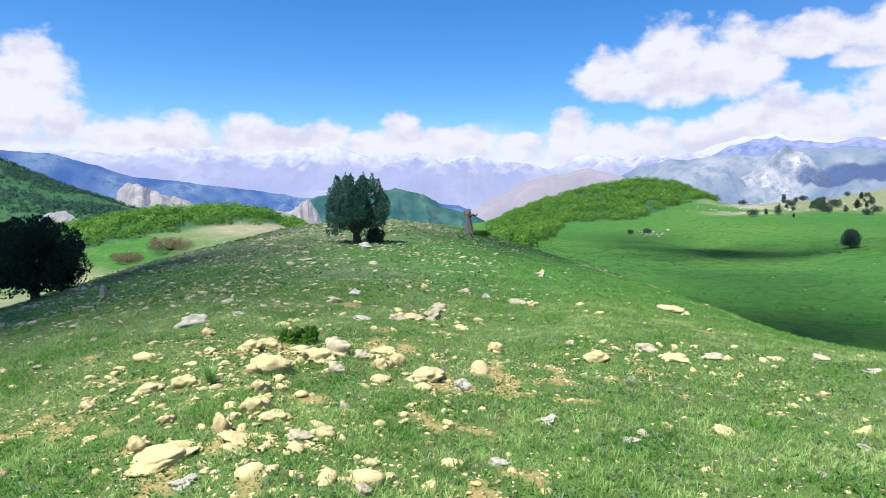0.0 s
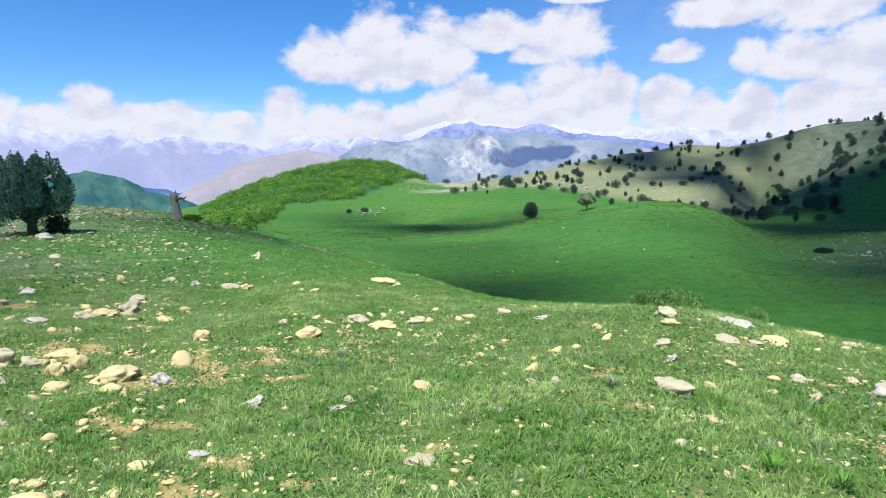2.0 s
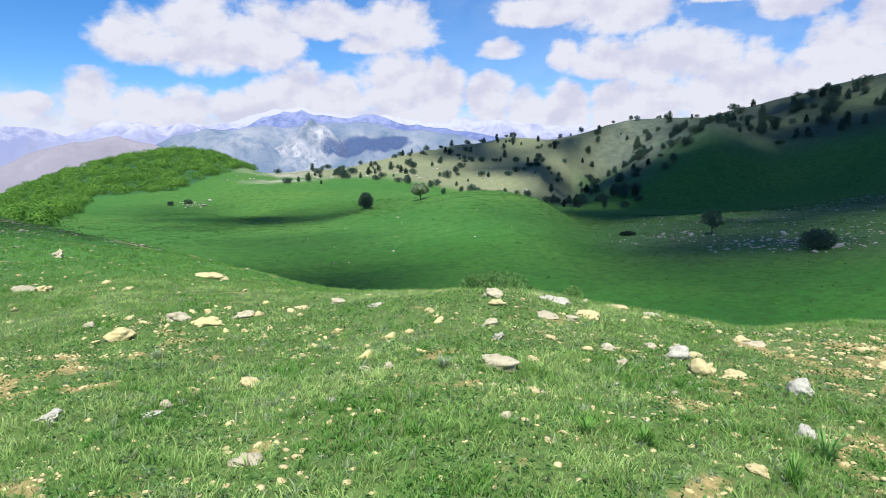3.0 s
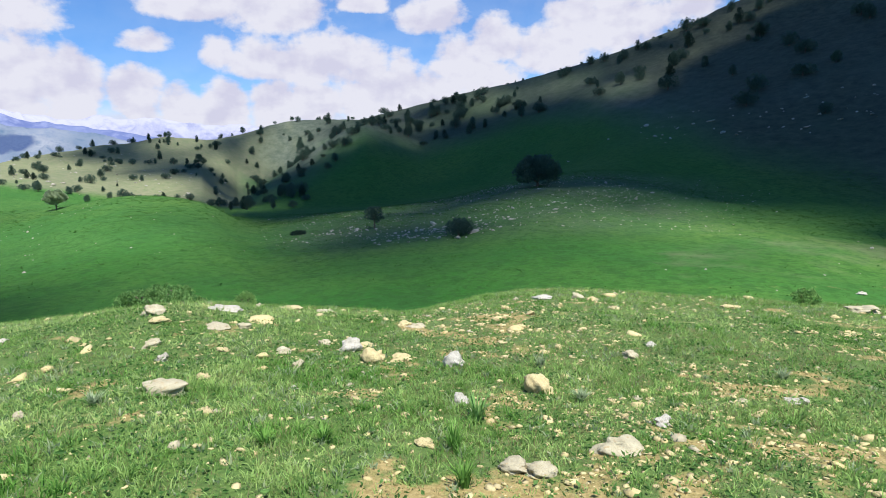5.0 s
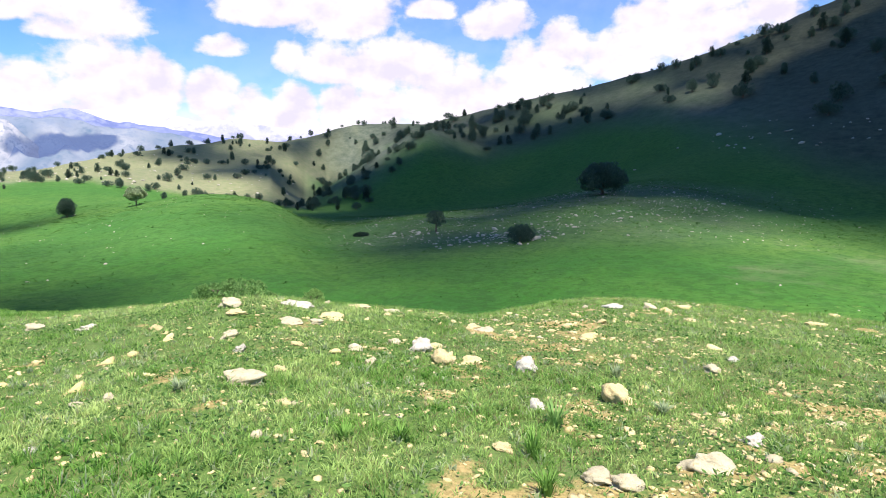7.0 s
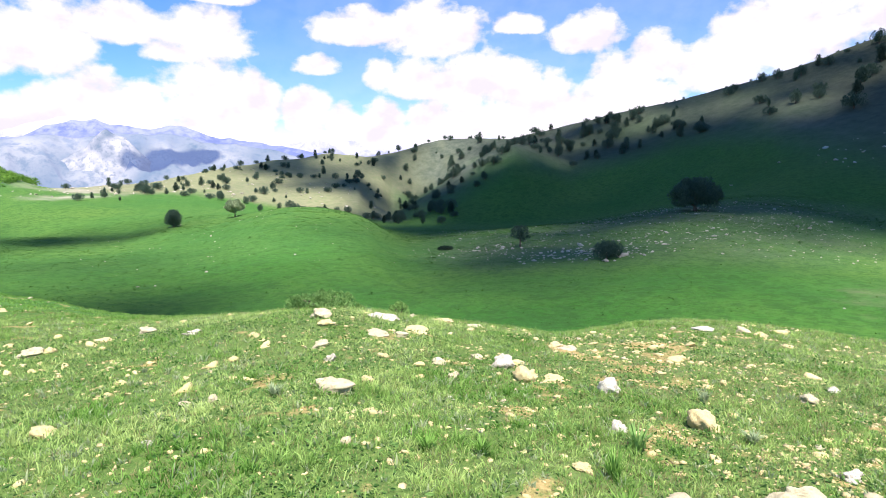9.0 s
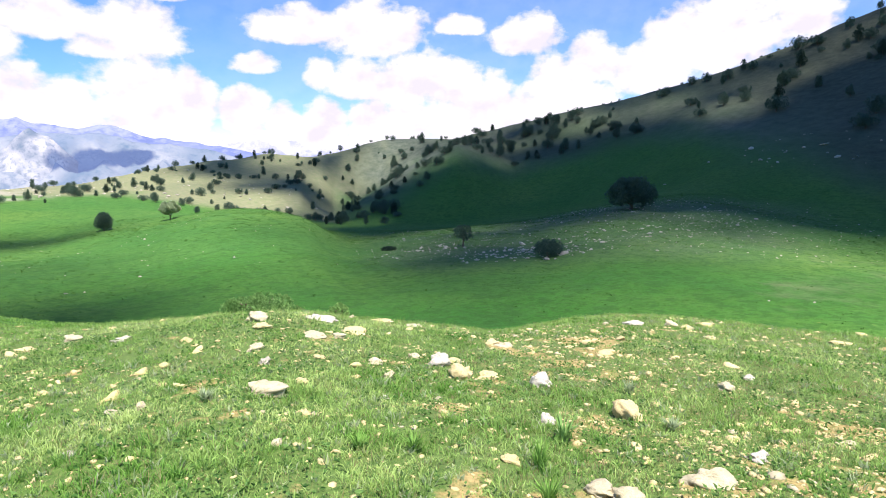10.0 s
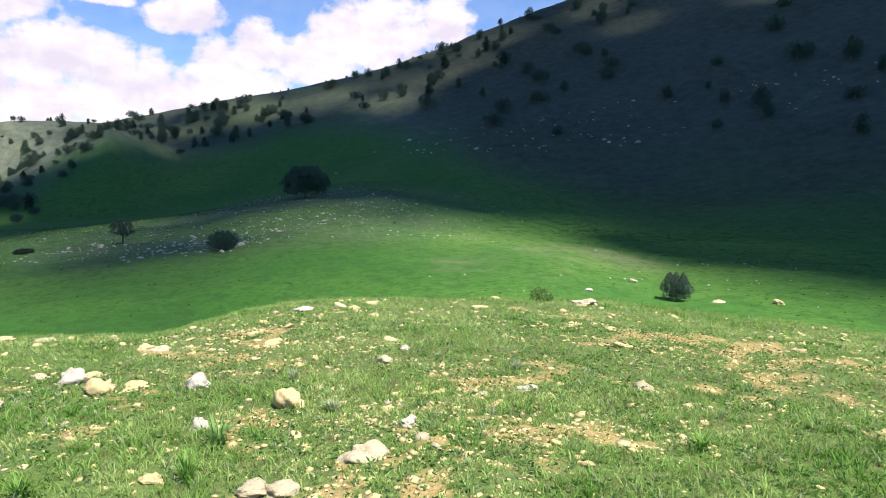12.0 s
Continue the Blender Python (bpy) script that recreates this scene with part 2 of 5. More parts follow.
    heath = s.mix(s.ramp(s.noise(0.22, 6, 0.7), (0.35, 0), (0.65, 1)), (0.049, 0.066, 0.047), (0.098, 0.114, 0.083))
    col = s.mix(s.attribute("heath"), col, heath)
    # dark scrub tone that also deepens the mountain's shade through the colour
    shaded_scrub = s.mix(s.ramp(s.noise(0.3, 6, 0.7), (0.35, 0), (0.65, 1)), (0.035, 0.042, 0.028), (0.070, 0.080, 0.050))
    col = s.mix(s.attribute("shaded_scrub"), col, shaded_scrub)
    h = s.math("ADD", s.math("MULTIPLY", fine, 0.6), s.math("ADD", s.math("MULTIPLY", grit, 0.25), s.math("ADD", tuft, s.math("MULTIPLY", dash, 3.0))))
    return s.done(col, 0.95, h, 0.55, 0.06, 0.1)


def blade_material(name, low, high, pale):
    s = Shader(name)
    c = s.mix(s.island(), low, high)
    c = s.mix(s.math("MULTIPLY", s.ramp(s.noise(1.1, 4, 0.6), (0.38, 0), (0.66, 1)), s.math("ADD", s.attribute("parched"), 0.3), True), c, pale)
    c = s.mix(s.ramp(s.noise(3.2, 3, 0.6), (0.5, 0), (0.72, 0.7)), c, low)
    return s.done(c, 0.8, specular=0.12, through=0.5)


def leaf_material(name, dark, light, clump=0.6, scale=0.3):
    s = Shader(name)
    c = s.mix(s.island(), dark, light)
    c = s.mix(s.math("MULTIPLY", s.chance(), 0.35), c, light)
    c = s.mix(s.ramp(s.noise(scale, 4, 0.6), (0.40, clump), (0.60, 0)), c, dark)
    return s.done(c, 0.75, specular=0.12, through=0.38)


def bark_material():
    s = Shader("bark")
    n = s.noise(7, 6, 0.7, squash=(1, 1, 0.2))
    return s.done(s.mix(n, (0.05, 0.038, 0.028), (0.19, 0.15, 0.11)), 0.9, n, 0.8, 0.03)


def limestone(name, a, b, lichen):
    s = Shader(name)
    n, f = s.noise(3.5, 6, 0.65), s.noise(24, 5, 0.7)
    c = s.mix(s.ramp(n, (0.3, 0), (0.7, 1)), a, b)
    c = s.mix(s.ramp(f, (0.55, 0), (0.72, 0.6)), c, (0.17, 0.14, 0.095))
    c = s.mix(s.ramp(s.noise(6, 4, 0.75), (0.56, 0), (0.66, 0.75)), c, lichen)
    c = s.mix(s.math("MULTIPLY", s.chance(), 0.30), c, (0.32, 0.27, 0.19))
    c = s.mix(s.ramp(s.island(), (0.2, 0.0), (1.0, 0.35)), c, (0.24, 0.20, 0.13))
    return s.done(c, 0.9, s.math("ADD", n, s.math("MULTIPLY", f, 0.5)), 0.7, 0.02)


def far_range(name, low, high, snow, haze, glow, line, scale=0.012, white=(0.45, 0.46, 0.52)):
    """Far hills: their own ground and snow, with miles of lit air put in as emission."""
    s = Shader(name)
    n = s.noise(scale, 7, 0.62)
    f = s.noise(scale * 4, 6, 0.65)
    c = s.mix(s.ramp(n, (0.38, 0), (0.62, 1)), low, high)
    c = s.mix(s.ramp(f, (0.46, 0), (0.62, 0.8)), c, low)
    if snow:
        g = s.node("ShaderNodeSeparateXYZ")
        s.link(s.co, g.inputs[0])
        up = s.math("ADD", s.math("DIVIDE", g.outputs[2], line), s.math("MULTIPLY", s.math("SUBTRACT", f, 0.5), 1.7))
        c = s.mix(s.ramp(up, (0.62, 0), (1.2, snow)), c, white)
    # haze of the air, as an even glow over the whole surface
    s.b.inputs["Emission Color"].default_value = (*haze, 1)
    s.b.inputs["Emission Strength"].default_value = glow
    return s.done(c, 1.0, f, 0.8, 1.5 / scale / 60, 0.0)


M_GROUND = grass_ground()
M_GRASS = blade_material("fresh_grass", (0.075, 0.205, 0.024), (0.240, 0.450, 0.095), (0.470, 0.600, 0.205))
M_GREY_GRASS = blade_material("grey_green_herb", (0.24, 0.32, 0.17), (0.42, 0.50, 0.29), (0.36, 0.42, 0.22))
M_HERB = blade_material("low_herb_leaves", (0.050, 0.140, 0.028), (0.165, 0.310, 0.080), (0.22, 0.33, 0.12))
M_STRAW = blade_material("straw", (0.26, 0.22, 0.10), (0.40, 0.35, 0.18), (0.30, 0.29, 0.13))
M_JUNIPER = leaf_material("juniper_foliage", (0.036, 0.098, 0.074), (0.125, 0.235, 0.165))
M_HILL_LEAF = leaf_material("grey_green_juniper_foliage", (0.050, 0.092, 0.066), (0.120, 0.178, 0.118))
M_PALE_SHRUB = leaf_material("pale_shrub_leaves", (0.09, 0.20, 0.05), (0.27, 0.43, 0.14))
M_IRIS = leaf_material("iris_leaves", (0.14, 0.28, 0.07), (0.28, 0.44, 0.14))
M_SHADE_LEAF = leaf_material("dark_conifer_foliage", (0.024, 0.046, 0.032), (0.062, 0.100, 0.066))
M_PALE_LEAF = leaf_material("pale_broad_leaves", (0.26, 0.33, 0.17), (0.52, 0.57, 0.38))
M_SHRUB = leaf_material("bright_shrub_leaves", (0.055, 0.150, 0.020), (0.200, 0.360, 0.058), 0.8, 0.22)
M_TUSSOCK = leaf_material("tussock_grass", (0.026, 0.090, 0.016), (0.105, 0.205, 0.042))
M_FAR_SHRUB = leaf_material("dull_shrub_leaves", (0.030, 0.085, 0.060), (0.075, 0.145, 0.100))
M_BROWN_SHRUB = leaf_material("bare_brown_twigs", (0.19, 0.165, 0.095), (0.30, 0.255, 0.150))
M_BARK = bark_material()
M_ROCK = limestone("pale_limestone", (0.34, 0.302, 0.188), (0.47, 0.430, 0.290), (0.35, 0.26, 0.12))
M_ROCK_YELLOW = limestone("ochre_limestone", (0.44, 0.355, 0.150), (0.60, 0.510, 0.255), (0.44, 0.32, 0.12))
M_ROCK_GREY = limestone("grey_limestone", (0.36, 0.340, 0.275), (0.50, 0.475, 0.395), (0.20, 0.19, 0.16))

# ---------------------------------------------------------------- the land
# Lines of the land round the viewpoint: heading, distance, sight height in degrees from an eye 1.6 m up.
EYE = 1.6
KNOLL_SHOULDER = [(-60, 11, -9.5), (-35, 12, -11.8), (-20, 20, -6.6), (-9.5, 21, -6.3), (-1, 20, -6.9), (6, 18, -8.0), (14, 9, -12.6),
                  (21, 9, -12.9), (34, 8, -13.6), (45, 8, -12.6), (61, 7, -15.4), (80, 6.5, -16.4), (100, 6.5, -16.2), (125, 7, -15.6), (180, 8, -12), (270, 9, -10)]
KNOLL_CREST = [(-60, 34, -9), (-35, 38, -8.7), (-30, 40, -7.3), (-25.6, 42, -5.8), (-19, 44, -4.1), (-13, 46, -2.6), (-4.3, 48, -2.0), (2.4, 49, -2.7),
               (6, 45, -3.8), (11, 39, -5.3), (16, 33, -6.6), (20.7, 27, -8.2), (27.4, 21, -10.2), (34, 17, -11.1), (43, 14.5, -10.9), (48, 14, -11.3),
               (53, 13.5, -12), (61, 12.3, -12.8), (66.9, 11.5, -13.4), (72, 11.6, -12.4), (78, 12, -11.6), (93, 12, -11.8), (104, 12, -11.6),
               (115, 12.3, -12.3), (126, 12.6, -12.6), (180, 20, -7), (270, 30, -6)]
VALLEY = [(-60, 80, -9.6), (-35, 85, -8.8), (-25, 85, -6.6), (-15, 85, -5.2), (-4, 90, -6), (3, 90, -6), (9, 80, -6.3), (16, 70, -8.0), (21, 62, -9.2),
          (30, 56, -11), (43, 48, -12), (55, 44, -12.6), (67, 40, -13.4), (80, 38, -13), (95, 38, -13), (110, 42, -12.6), (126, 45, -12), (180, 70, -8), (270, 80, -8)]
MIDDLE = [(-60, 180, -2.6), (-40, 160, -3.6), (-30.2, 150, -2.8), (-27.6, 150, -2.1), (-24.7, 150, -1.5), (-18.9, 150, -1.2), (-15.7, 140, -1.7), (-13, 130, -2.7),
          (-6, 130, -4), (2, 130, -3.8), (6, 140, -3.6), (11, 160, -3.8), (16, 165, -3.7), (22, 165, -3.9), (28.5, 150, -4.3), (35.2, 150, -3.2), (40.8, 152, -2.0),
          (42.7, 152, -1.7), (46.6, 146, -2.0), (49, 138, -2.7), (52, 120, -5.2), (55, 112, -5.3), (62.5, 128, -4.0), (69.6, 142, -3.0), (76.2, 155, -1.5),
          (79, 160, -0.9), (84, 165, -0.6), (90, 150, -2.2), (96, 138, -3.4), (110, 120, -5.4), (126, 110, -5.6), (180, 150, -2), (270, 170, -2)]
BEHIND = [(-60, 260, -4), (-30, 260, -4.5), (-15, 230, -5.5), (-6, 260, -6.5), (2, 240, -4.8), (6, 215, -3.4), (11, 215, -2.1), (18, 230, -1.7), (23, 205, -1.7),
          (30, 205, -1.7), (36, 205, -1.7), (42.7, 210, -3.1), (47, 205, -3.8), (50, 195, -3.6), (56, 200, -3.4), (62, 205, -3.4), (70, 210, -2.5), (77, 210, -1.0), (84, 200, 0.9),
          (90, 185, 0.2), (96, 172, -1.0), (110, 160, -2.4), (126, 150, -1.6), (180, 220, -3), (270, 260, -3)]
SKYLINE = [(-60, 620, 6), (-40, 600, 3.8), (-34.9, 600, 2.3), (-30.3, 560, 0.3), (-25, 500, -1.7), (-20, 480, -2.6), (-13, 520, -2.9), (-8, 620, -2.5), (0, 560, -2.7), (4.4, 330, -2.2), (7, 330, -0.9),
           (10.9, 335, 0.4), (14.8, 340, 1.4), (18, 340, 1.8), (20.3, 330, 1.3), (22.6, 300, 0.4), (23.6, 285, -0.3), (27.6, 290, 0.0), (30.6, 310, 0.2),
           (36.2, 340, 1.3), (42.7, 370, 2.4), (45.6, 380, 3.0), (49.8, 400, 2.5), (52, 410, 3.2), (55.5, 420, 4.3), (60, 415, 4.4), (62, 400, 4.3), (69.1, 380, 5.9),
           (78.4, 370, 7.8), (85.8, 370, 9.7), (93.5, 380, 12.1), (98, 390, 13.6), (103, 395, 14.9), (112, 400, 16.8), (126, 400, 18), (180, 380, 10), (270, 500, 5)]
LOWLAND = [(-60, 1100, -3), (-20, 1000, -5), (0, 1000, -5), (30, 900, -4), (60, 900, 0), (90, 900, 4), (126, 900, 6), (180, 900, 2), (270, 1000, -2)]
RIM = [(-60, 4900, -2), (60, 4900, -2), (180, 4900, -1.5)]

GRID = np.arange(-180, 180, 0.25)


def around(knots, tilt=True):
    """A line of the land, even and smooth over the compass."""
    k = sorted(((a + 180) % 360 - 180, r, EYE + r * math.tan(radians(e))) for a, r, e in knots)
    a = np.array([v[0] for v in k])
    out = []
    for i in (1, 2):
        v = np.array([x[i] for x in k])
        if i == 1:
            v = np.log(v)
        g = np.interp(GRID, a, v, period=360)
        w = np.exp(-0.5 * (np.arange(-12, 13) * 0.25 / 0.9) ** 2)
        g = np.convolve(np.concatenate([g[-12:], g, g[:12]]), w / w.sum(), "valid")
        out.append(np.exp(g) if i == 1 else g)
    return out


LINES = [around(k) for k in (KNOLL_SHOULDER, KNOLL_CREST, VALLEY, MIDDLE, BEHIND, SKYLINE, LOWLAND, RIM)]


def flank():
    """The mountain's near flank stands before the dry hill: its edge, and the hollow behind it."""
    (r0, z0), (r1, z1) = LINES[4], LINES[5]
    out = []
    for share, sights in ((0.46, [(50, -3.2), (51.6, -2.5), (55.5, 0.0), (60, 3.1), (62, 3.8), (65, 4.6)]),
                          (0.70, [(50, 0.4), (51.6, -0.5), (53.5, -1.2), (55.5, -0.4), (60, 2.5), (62, 3.3), (65, 4.8)])):
        r = r0 + (r1 - r0) * share
        z = z0 + (z1 - z0) * (share ** 1.15)
        own = EYE + r * np.tan(np.radians(np.interp(GRID, *zip(*sights))))
        w = np.clip((GRID - 48.5) / 3, 0, 1) * np.clip((67.5 - GRID) / 5, 0, 1)
        out.append([r, z + (own - z) * w])
    return out


LINES[5:5] = flank()
LAND_R = np.stack([np.zeros_like(GRID)] + [v[0] for v in LINES])
LAND_Z = np.stack([np.zeros_like(GRID)] + [v[1] for v in LINES])


def steepness():
    """Slopes along each heading that never overshoot a crest."""
    d = np.diff(LAND_Z, axis=0) / np.diff(LAND_R, axis=0)
    m = np.zeros_like(LAND_Z)
    for i in range(1, len(m) - 1):
        a, b = d[i - 1], d[i]
        m[i] = np.where(a * b > 0, 2 * a * b / np.where(a + b == 0, 1, a + b), 0)
    m[0], m[-1] = d[0], d[-1]
    return m


LAND_M = steepness()


def hashed(ix, iy, seed):
    h = (ix.astype(np.int64) * 374761393 + iy.astype(np.int64) * 668265263 + seed * 982451653) & 0x7FFFFFFF
    h = ((h ^ (h >> 13)) * 1274126177) & 0x7FFFFFFF
    return ((h ^ (h >> 16)) & 0xFFFF) / 65535.0


def rough(x, y, size, seed=1):
    """Smooth noise from -1 to 1 whose lumps are about size metres across."""
    x, y = np.asarray(x, float) / size, np.asarray(y, float) / size
    ix, iy = np.floor(x), np.floor(y)
    fx, fy = x - ix, y - iy
    fx, fy = fx * fx * (3 - 2 * fx), fy * fy * (3 - 2 * fy)
    a, b = hashed(ix, iy, seed), hashed(ix + 1, iy, seed)
    c, d = hashed(ix, iy + 1, seed), hashed(ix + 1, iy + 1, seed)
    return ((a + (b - a) * fx) * (1 - fy) + (c + (d - c) * fx) * fy) * 2 - 1


def polar(x, y):
    return np.degrees(np.arctan2(x, y)), np.hypot(x, y)


def land(x, y):
    """Height of the ground at x, y (arrays or numbers)."""
    x, y = np.asarray(x, float), np.asarray(y, float)
    a, r = polar(x, y)
    f = ((a + 180) / 0.25) % len(GRID)
    i0 = np.floor(f).astype(int) % len(GRID)
    z = 0
    for i, w in ((i0, 1 - (f - np.floor(f))), ((i0 + 1) % len(GRID), f - np.floor(f))):
        R, Z, S = LAND_R[:, i], LAND_Z[:, i], LAND_M[:, i]
        k = np.clip((R[1:] <= r).sum(0), 0, len(R) - 2)
        pick = lambda q, j: np.take_along_axis(q, np.asarray(j)[None], 0)[0]
        r0, r1, z0, z1, s0, s1 = pick(R, k), pick(R, k + 1), pick(Z, k), pick(Z, k + 1), pick(S, k), pick(S, k + 1)
        h = r1 - r0
        u = np.clip((r - r0) / h, 0, 1)
        z = z + w * ((2 * u**3 - 3 * u * u + 1) * z0 + (u**3 - 2 * u * u + u) * h * s0 + (3 * u * u - 2 * u**3) * z1 + (u**3 - u * u) * h * s1)
    near = np.clip(r / 3.0, 0, 1)
    z = z + near * (0.042 * rough(x, y, 0.9, 2) + 0.026 * rough(x, y, 0.33, 3) + 0.07 * rough(x, y, 3.1, 4))
    z = z + np.clip((r - 25) / 60, 0, 1) * (0.22 * rough(x, y, 13, 5) + 0.10 * rough(x, y, 5, 6))
    z = z + np.clip((r - 180) / 150, 0, 1) * (1.1 * rough(x, y, 42, 7) + 0.6 * rough(x, y, 17, 8) + 0.3 * rough(x, y, 8, 9))
    return z


def at(heading, distance):
    h = radians(heading)
    return distance * math.sin(h), distance * math.cos(h)


def spot(heading, distance, sink=0.0):
    x, y = at(heading, distance)
    return Vector((x, y, float(land(x, y)) - sink))


def band(v, lo, hi, soft):
    return np.clip((v - lo) / soft + 0.5, 0, 1) * np.clip((hi - v) / soft + 0.5, 0, 1)


def mesh_from(name, verts, faces_tri=None, faces_quad=None, material=None, smooth=True):
    """A mesh from arrays of corners and of triangles or quads."""
    me = bpy.data.meshes.new(name)
    verts = np.asarray(verts, np.float32)
    f = faces_tri if faces_tri is not None else faces_quad
    f = np.asarray(f, np.int32)
    n = f.shape[1]
    me.vertices.add(len(verts))
    me.vertices.foreach_set("co", verts.ravel())
    me.loops.add(f.size)
    me.loops.foreach_set("vertex_index", f.ravel())
    me.polygons.add(len(f))
    me.polygons.foreach_set("loop_start", np.arange(0, f.size, n, dtype=np.int32))
    me.polygons.foreach_set("use_smooth", np.full(len(f), smooth))
    if material:
        me.materials.append(material)
    me.update(calc_edges=True)
    return me


def build_ground():
    az = np.concatenate([np.arange(-48, 132, 0.25), np.arange(132, 312, 2.0)])
    rings = [0.25]
    while rings[-1] < 4880:
        r = rings[-1]
        rings.append(r * (1.022 if r < 700 else 1.06) + 0.015)
    rr = np.array(rings)
    A, R = np.meshgrid(np.radians(az), rr)
    X, Y = R * np.sin(A), R * np.cos(A)
    Z = land(X, Y)
    n, m = len(rr), len(az)
    verts = np.concatenate([np.stack([X, Y, Z], -1).reshape(-1, 3), [[0, 0, float(land(0.0, 0.0))]]])
    i, j = np.meshgrid(np.arange(n - 1), np.arange(m), indexing="ij")
    j2 = (j + 1) % m
    quads = np.stack([i * m + j, i * m + j2, (i + 1) * m + j2, (i + 1) * m + j], -1).reshape(-1, 4)[:, ::-1]
    c = np.arange(0, m, 2)
    quads = np.concatenate([quads, np.stack([np.full(len(c), len(verts) - 1), (c + 2) % m, c + 1, c], -1)])
    me = mesh_from("ground", verts, None, quads, M_GROUND)
    x, y = verts[:, 0], verts[:, 1]
    a, r = polar(x, y)
    jig = rough(x, y, 24, 21) * 0.5 + rough(x, y, 9, 22) * 0.3 + rough(x, y, 3, 23) * 0.2
    fields = {}
    fields["wood"] = np.maximum(woodland(x, y), band(a, -60, -26, 4) * band(r, 330, 900, 60))
    fields["soil"] = np.where(r < 30, np.clip((bare(x, y) - 0.20) * 1.8, 0, 0.75), 0.0) + tracks_of(a, r)
    fields["stony"] = np.clip(band(a, -42, 4, 8) * band(r, 13, 52, 8) * (0.8 + 0.6 * jig) + band(a, 56, 94, 10) * band(r, 80, 165, 20) * (0.75 + jig)
                              + band(a, 60, 130, 10) * band(r, 230, 460, 50) * 0.3 + band(a, 24, 62, 8) * band(r, 240, 420, 30) * 0.35, 0, 1)
    pale = band(a, 24.5, 61, 5) * np.clip((r - np.interp(a, [23, 28, 34, 44, 52, 62], [228, 238, 226, 215, 215, 300])) / 30 + 0.6 * jig, 0, 1) * band(r, 200, 430, 30) * np.clip(1 - (a - 51) / 3 + np.clip((r - 345) / 15, 0, 3), 0, 1)
    fields["dry"] = np.clip(pale * 0.58 + band(a, -36, 2, 8) * band(r, 14, 52, 12) * (0.5 + 0.4 * jig) + band(a, 84, 112, 12) * band(r, 46, 96, 26) * (0.30 + 0.3 * jig)
                            + band(a, -42, -11, 5) * band(r, 56, 132, 20) * (0.50 + 0.8 * jig) + band(r, 0, 14, 5) * (0.50 + 0.3 * jig)
                            + band(a, 5, 22, 6) * band(r, 24, 60, 16) * 0.25, 0, 1)
    fields["turf"] = band(r, -10, 17, 8)
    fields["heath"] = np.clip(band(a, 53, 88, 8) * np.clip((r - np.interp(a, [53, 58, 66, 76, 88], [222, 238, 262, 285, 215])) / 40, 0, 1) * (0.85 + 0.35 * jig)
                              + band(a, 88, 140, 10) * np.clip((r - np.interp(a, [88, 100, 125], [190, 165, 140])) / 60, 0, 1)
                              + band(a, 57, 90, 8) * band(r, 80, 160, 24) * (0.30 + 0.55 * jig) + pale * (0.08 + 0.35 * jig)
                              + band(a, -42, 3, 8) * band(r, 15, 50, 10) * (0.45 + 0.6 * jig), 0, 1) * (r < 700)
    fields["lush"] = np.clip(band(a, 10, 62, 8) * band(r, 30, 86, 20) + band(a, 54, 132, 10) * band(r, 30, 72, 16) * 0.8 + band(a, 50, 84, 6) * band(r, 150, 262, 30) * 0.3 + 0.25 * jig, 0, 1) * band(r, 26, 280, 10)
    # where the shade on the mountain slope is darkened further in the ground colour
    fields["shaded_scrub"] = np.clip(band(a, 62, 98, 6) * band(r, 288, 430, 30) * 0.45 + band(a, 88, 150, 12) * np.clip((r - np.interp(a, [86, 94, 104, 125], [240, 170, 130, 110])) / 50, 0, 1) * (0.75 + 0.4 * jig), 0, 0.9) * (r < 700)
    fields["rock"] = np.clip(band(a, 22.5, 29, 3) * band(r, 225, 300, 20) * np.clip(jig * 2.0, 0, 1) * 0.6, 0, 1)
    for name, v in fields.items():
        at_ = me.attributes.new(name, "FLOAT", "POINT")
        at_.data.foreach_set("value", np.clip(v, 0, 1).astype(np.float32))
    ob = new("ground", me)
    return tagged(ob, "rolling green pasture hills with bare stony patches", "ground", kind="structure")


def bare(x, y):
    """How bare the knoll is, from -1 (lush) to 1 (open soil)."""
    a, r = polar(x, y)
    return 0.40 * rough(x, y, 0.62, 51) + 0.45 * rough(x, y, 0.22, 52) + 0.25 * rough(x, y, 2.6, 53) + 0.15 * rough(x, y, 0.1, 54) + 0.16 * band(a, -38, 4, 12) * band(r, 2, 9, 4) + 0.20 * band(a, 60, 134, 16) * band(r, 2, 8.5, 4)


def woodland(x, y):
    """Where shrub thickets stand: one on the round hill, one on the near left rise."""
    a, r = polar(x, y)
    jag = rough(x, y, 14, 31) + 0.6 * rough(x, y, 6, 32)
    # the lower edge of the hill thicket climbs to the right
    edge = np.interp(a, [3, 7.5, 9, 11, 14, 18, 21, 23.5], [120, 120, 150, 215, 225, 238, 270, 300])
    hill = band(a, 4.2, 23.2, 0.8) * np.clip((r - edge) / 8 + 0.4 * jag, 0, 1) * band(r, 100, 420, 30)
    strip = band(a, 6.0, 15.5, 1.5) * np.clip(1 - np.abs(r - np.interp(a, [6, 15], [100, 72])) / 10 + 0.5 * jag, 0, 1) * 0.8
    rise = band(a, -33, -12.5, 1.5) * np.clip((r - np.interp(a, [-32, -24, -13], [114, 114, 122])) / 6 + 0.4 * jag, 0, 1) * band(r, 90, 185, 14)
    low = band(a, -33, -27, 2) * band(r, 60, 88, 10) * np.clip(0.5 + jag, 0, 1)
    return np.clip(np.maximum.reduce([hill, strip, rise, low]), 0, 1)


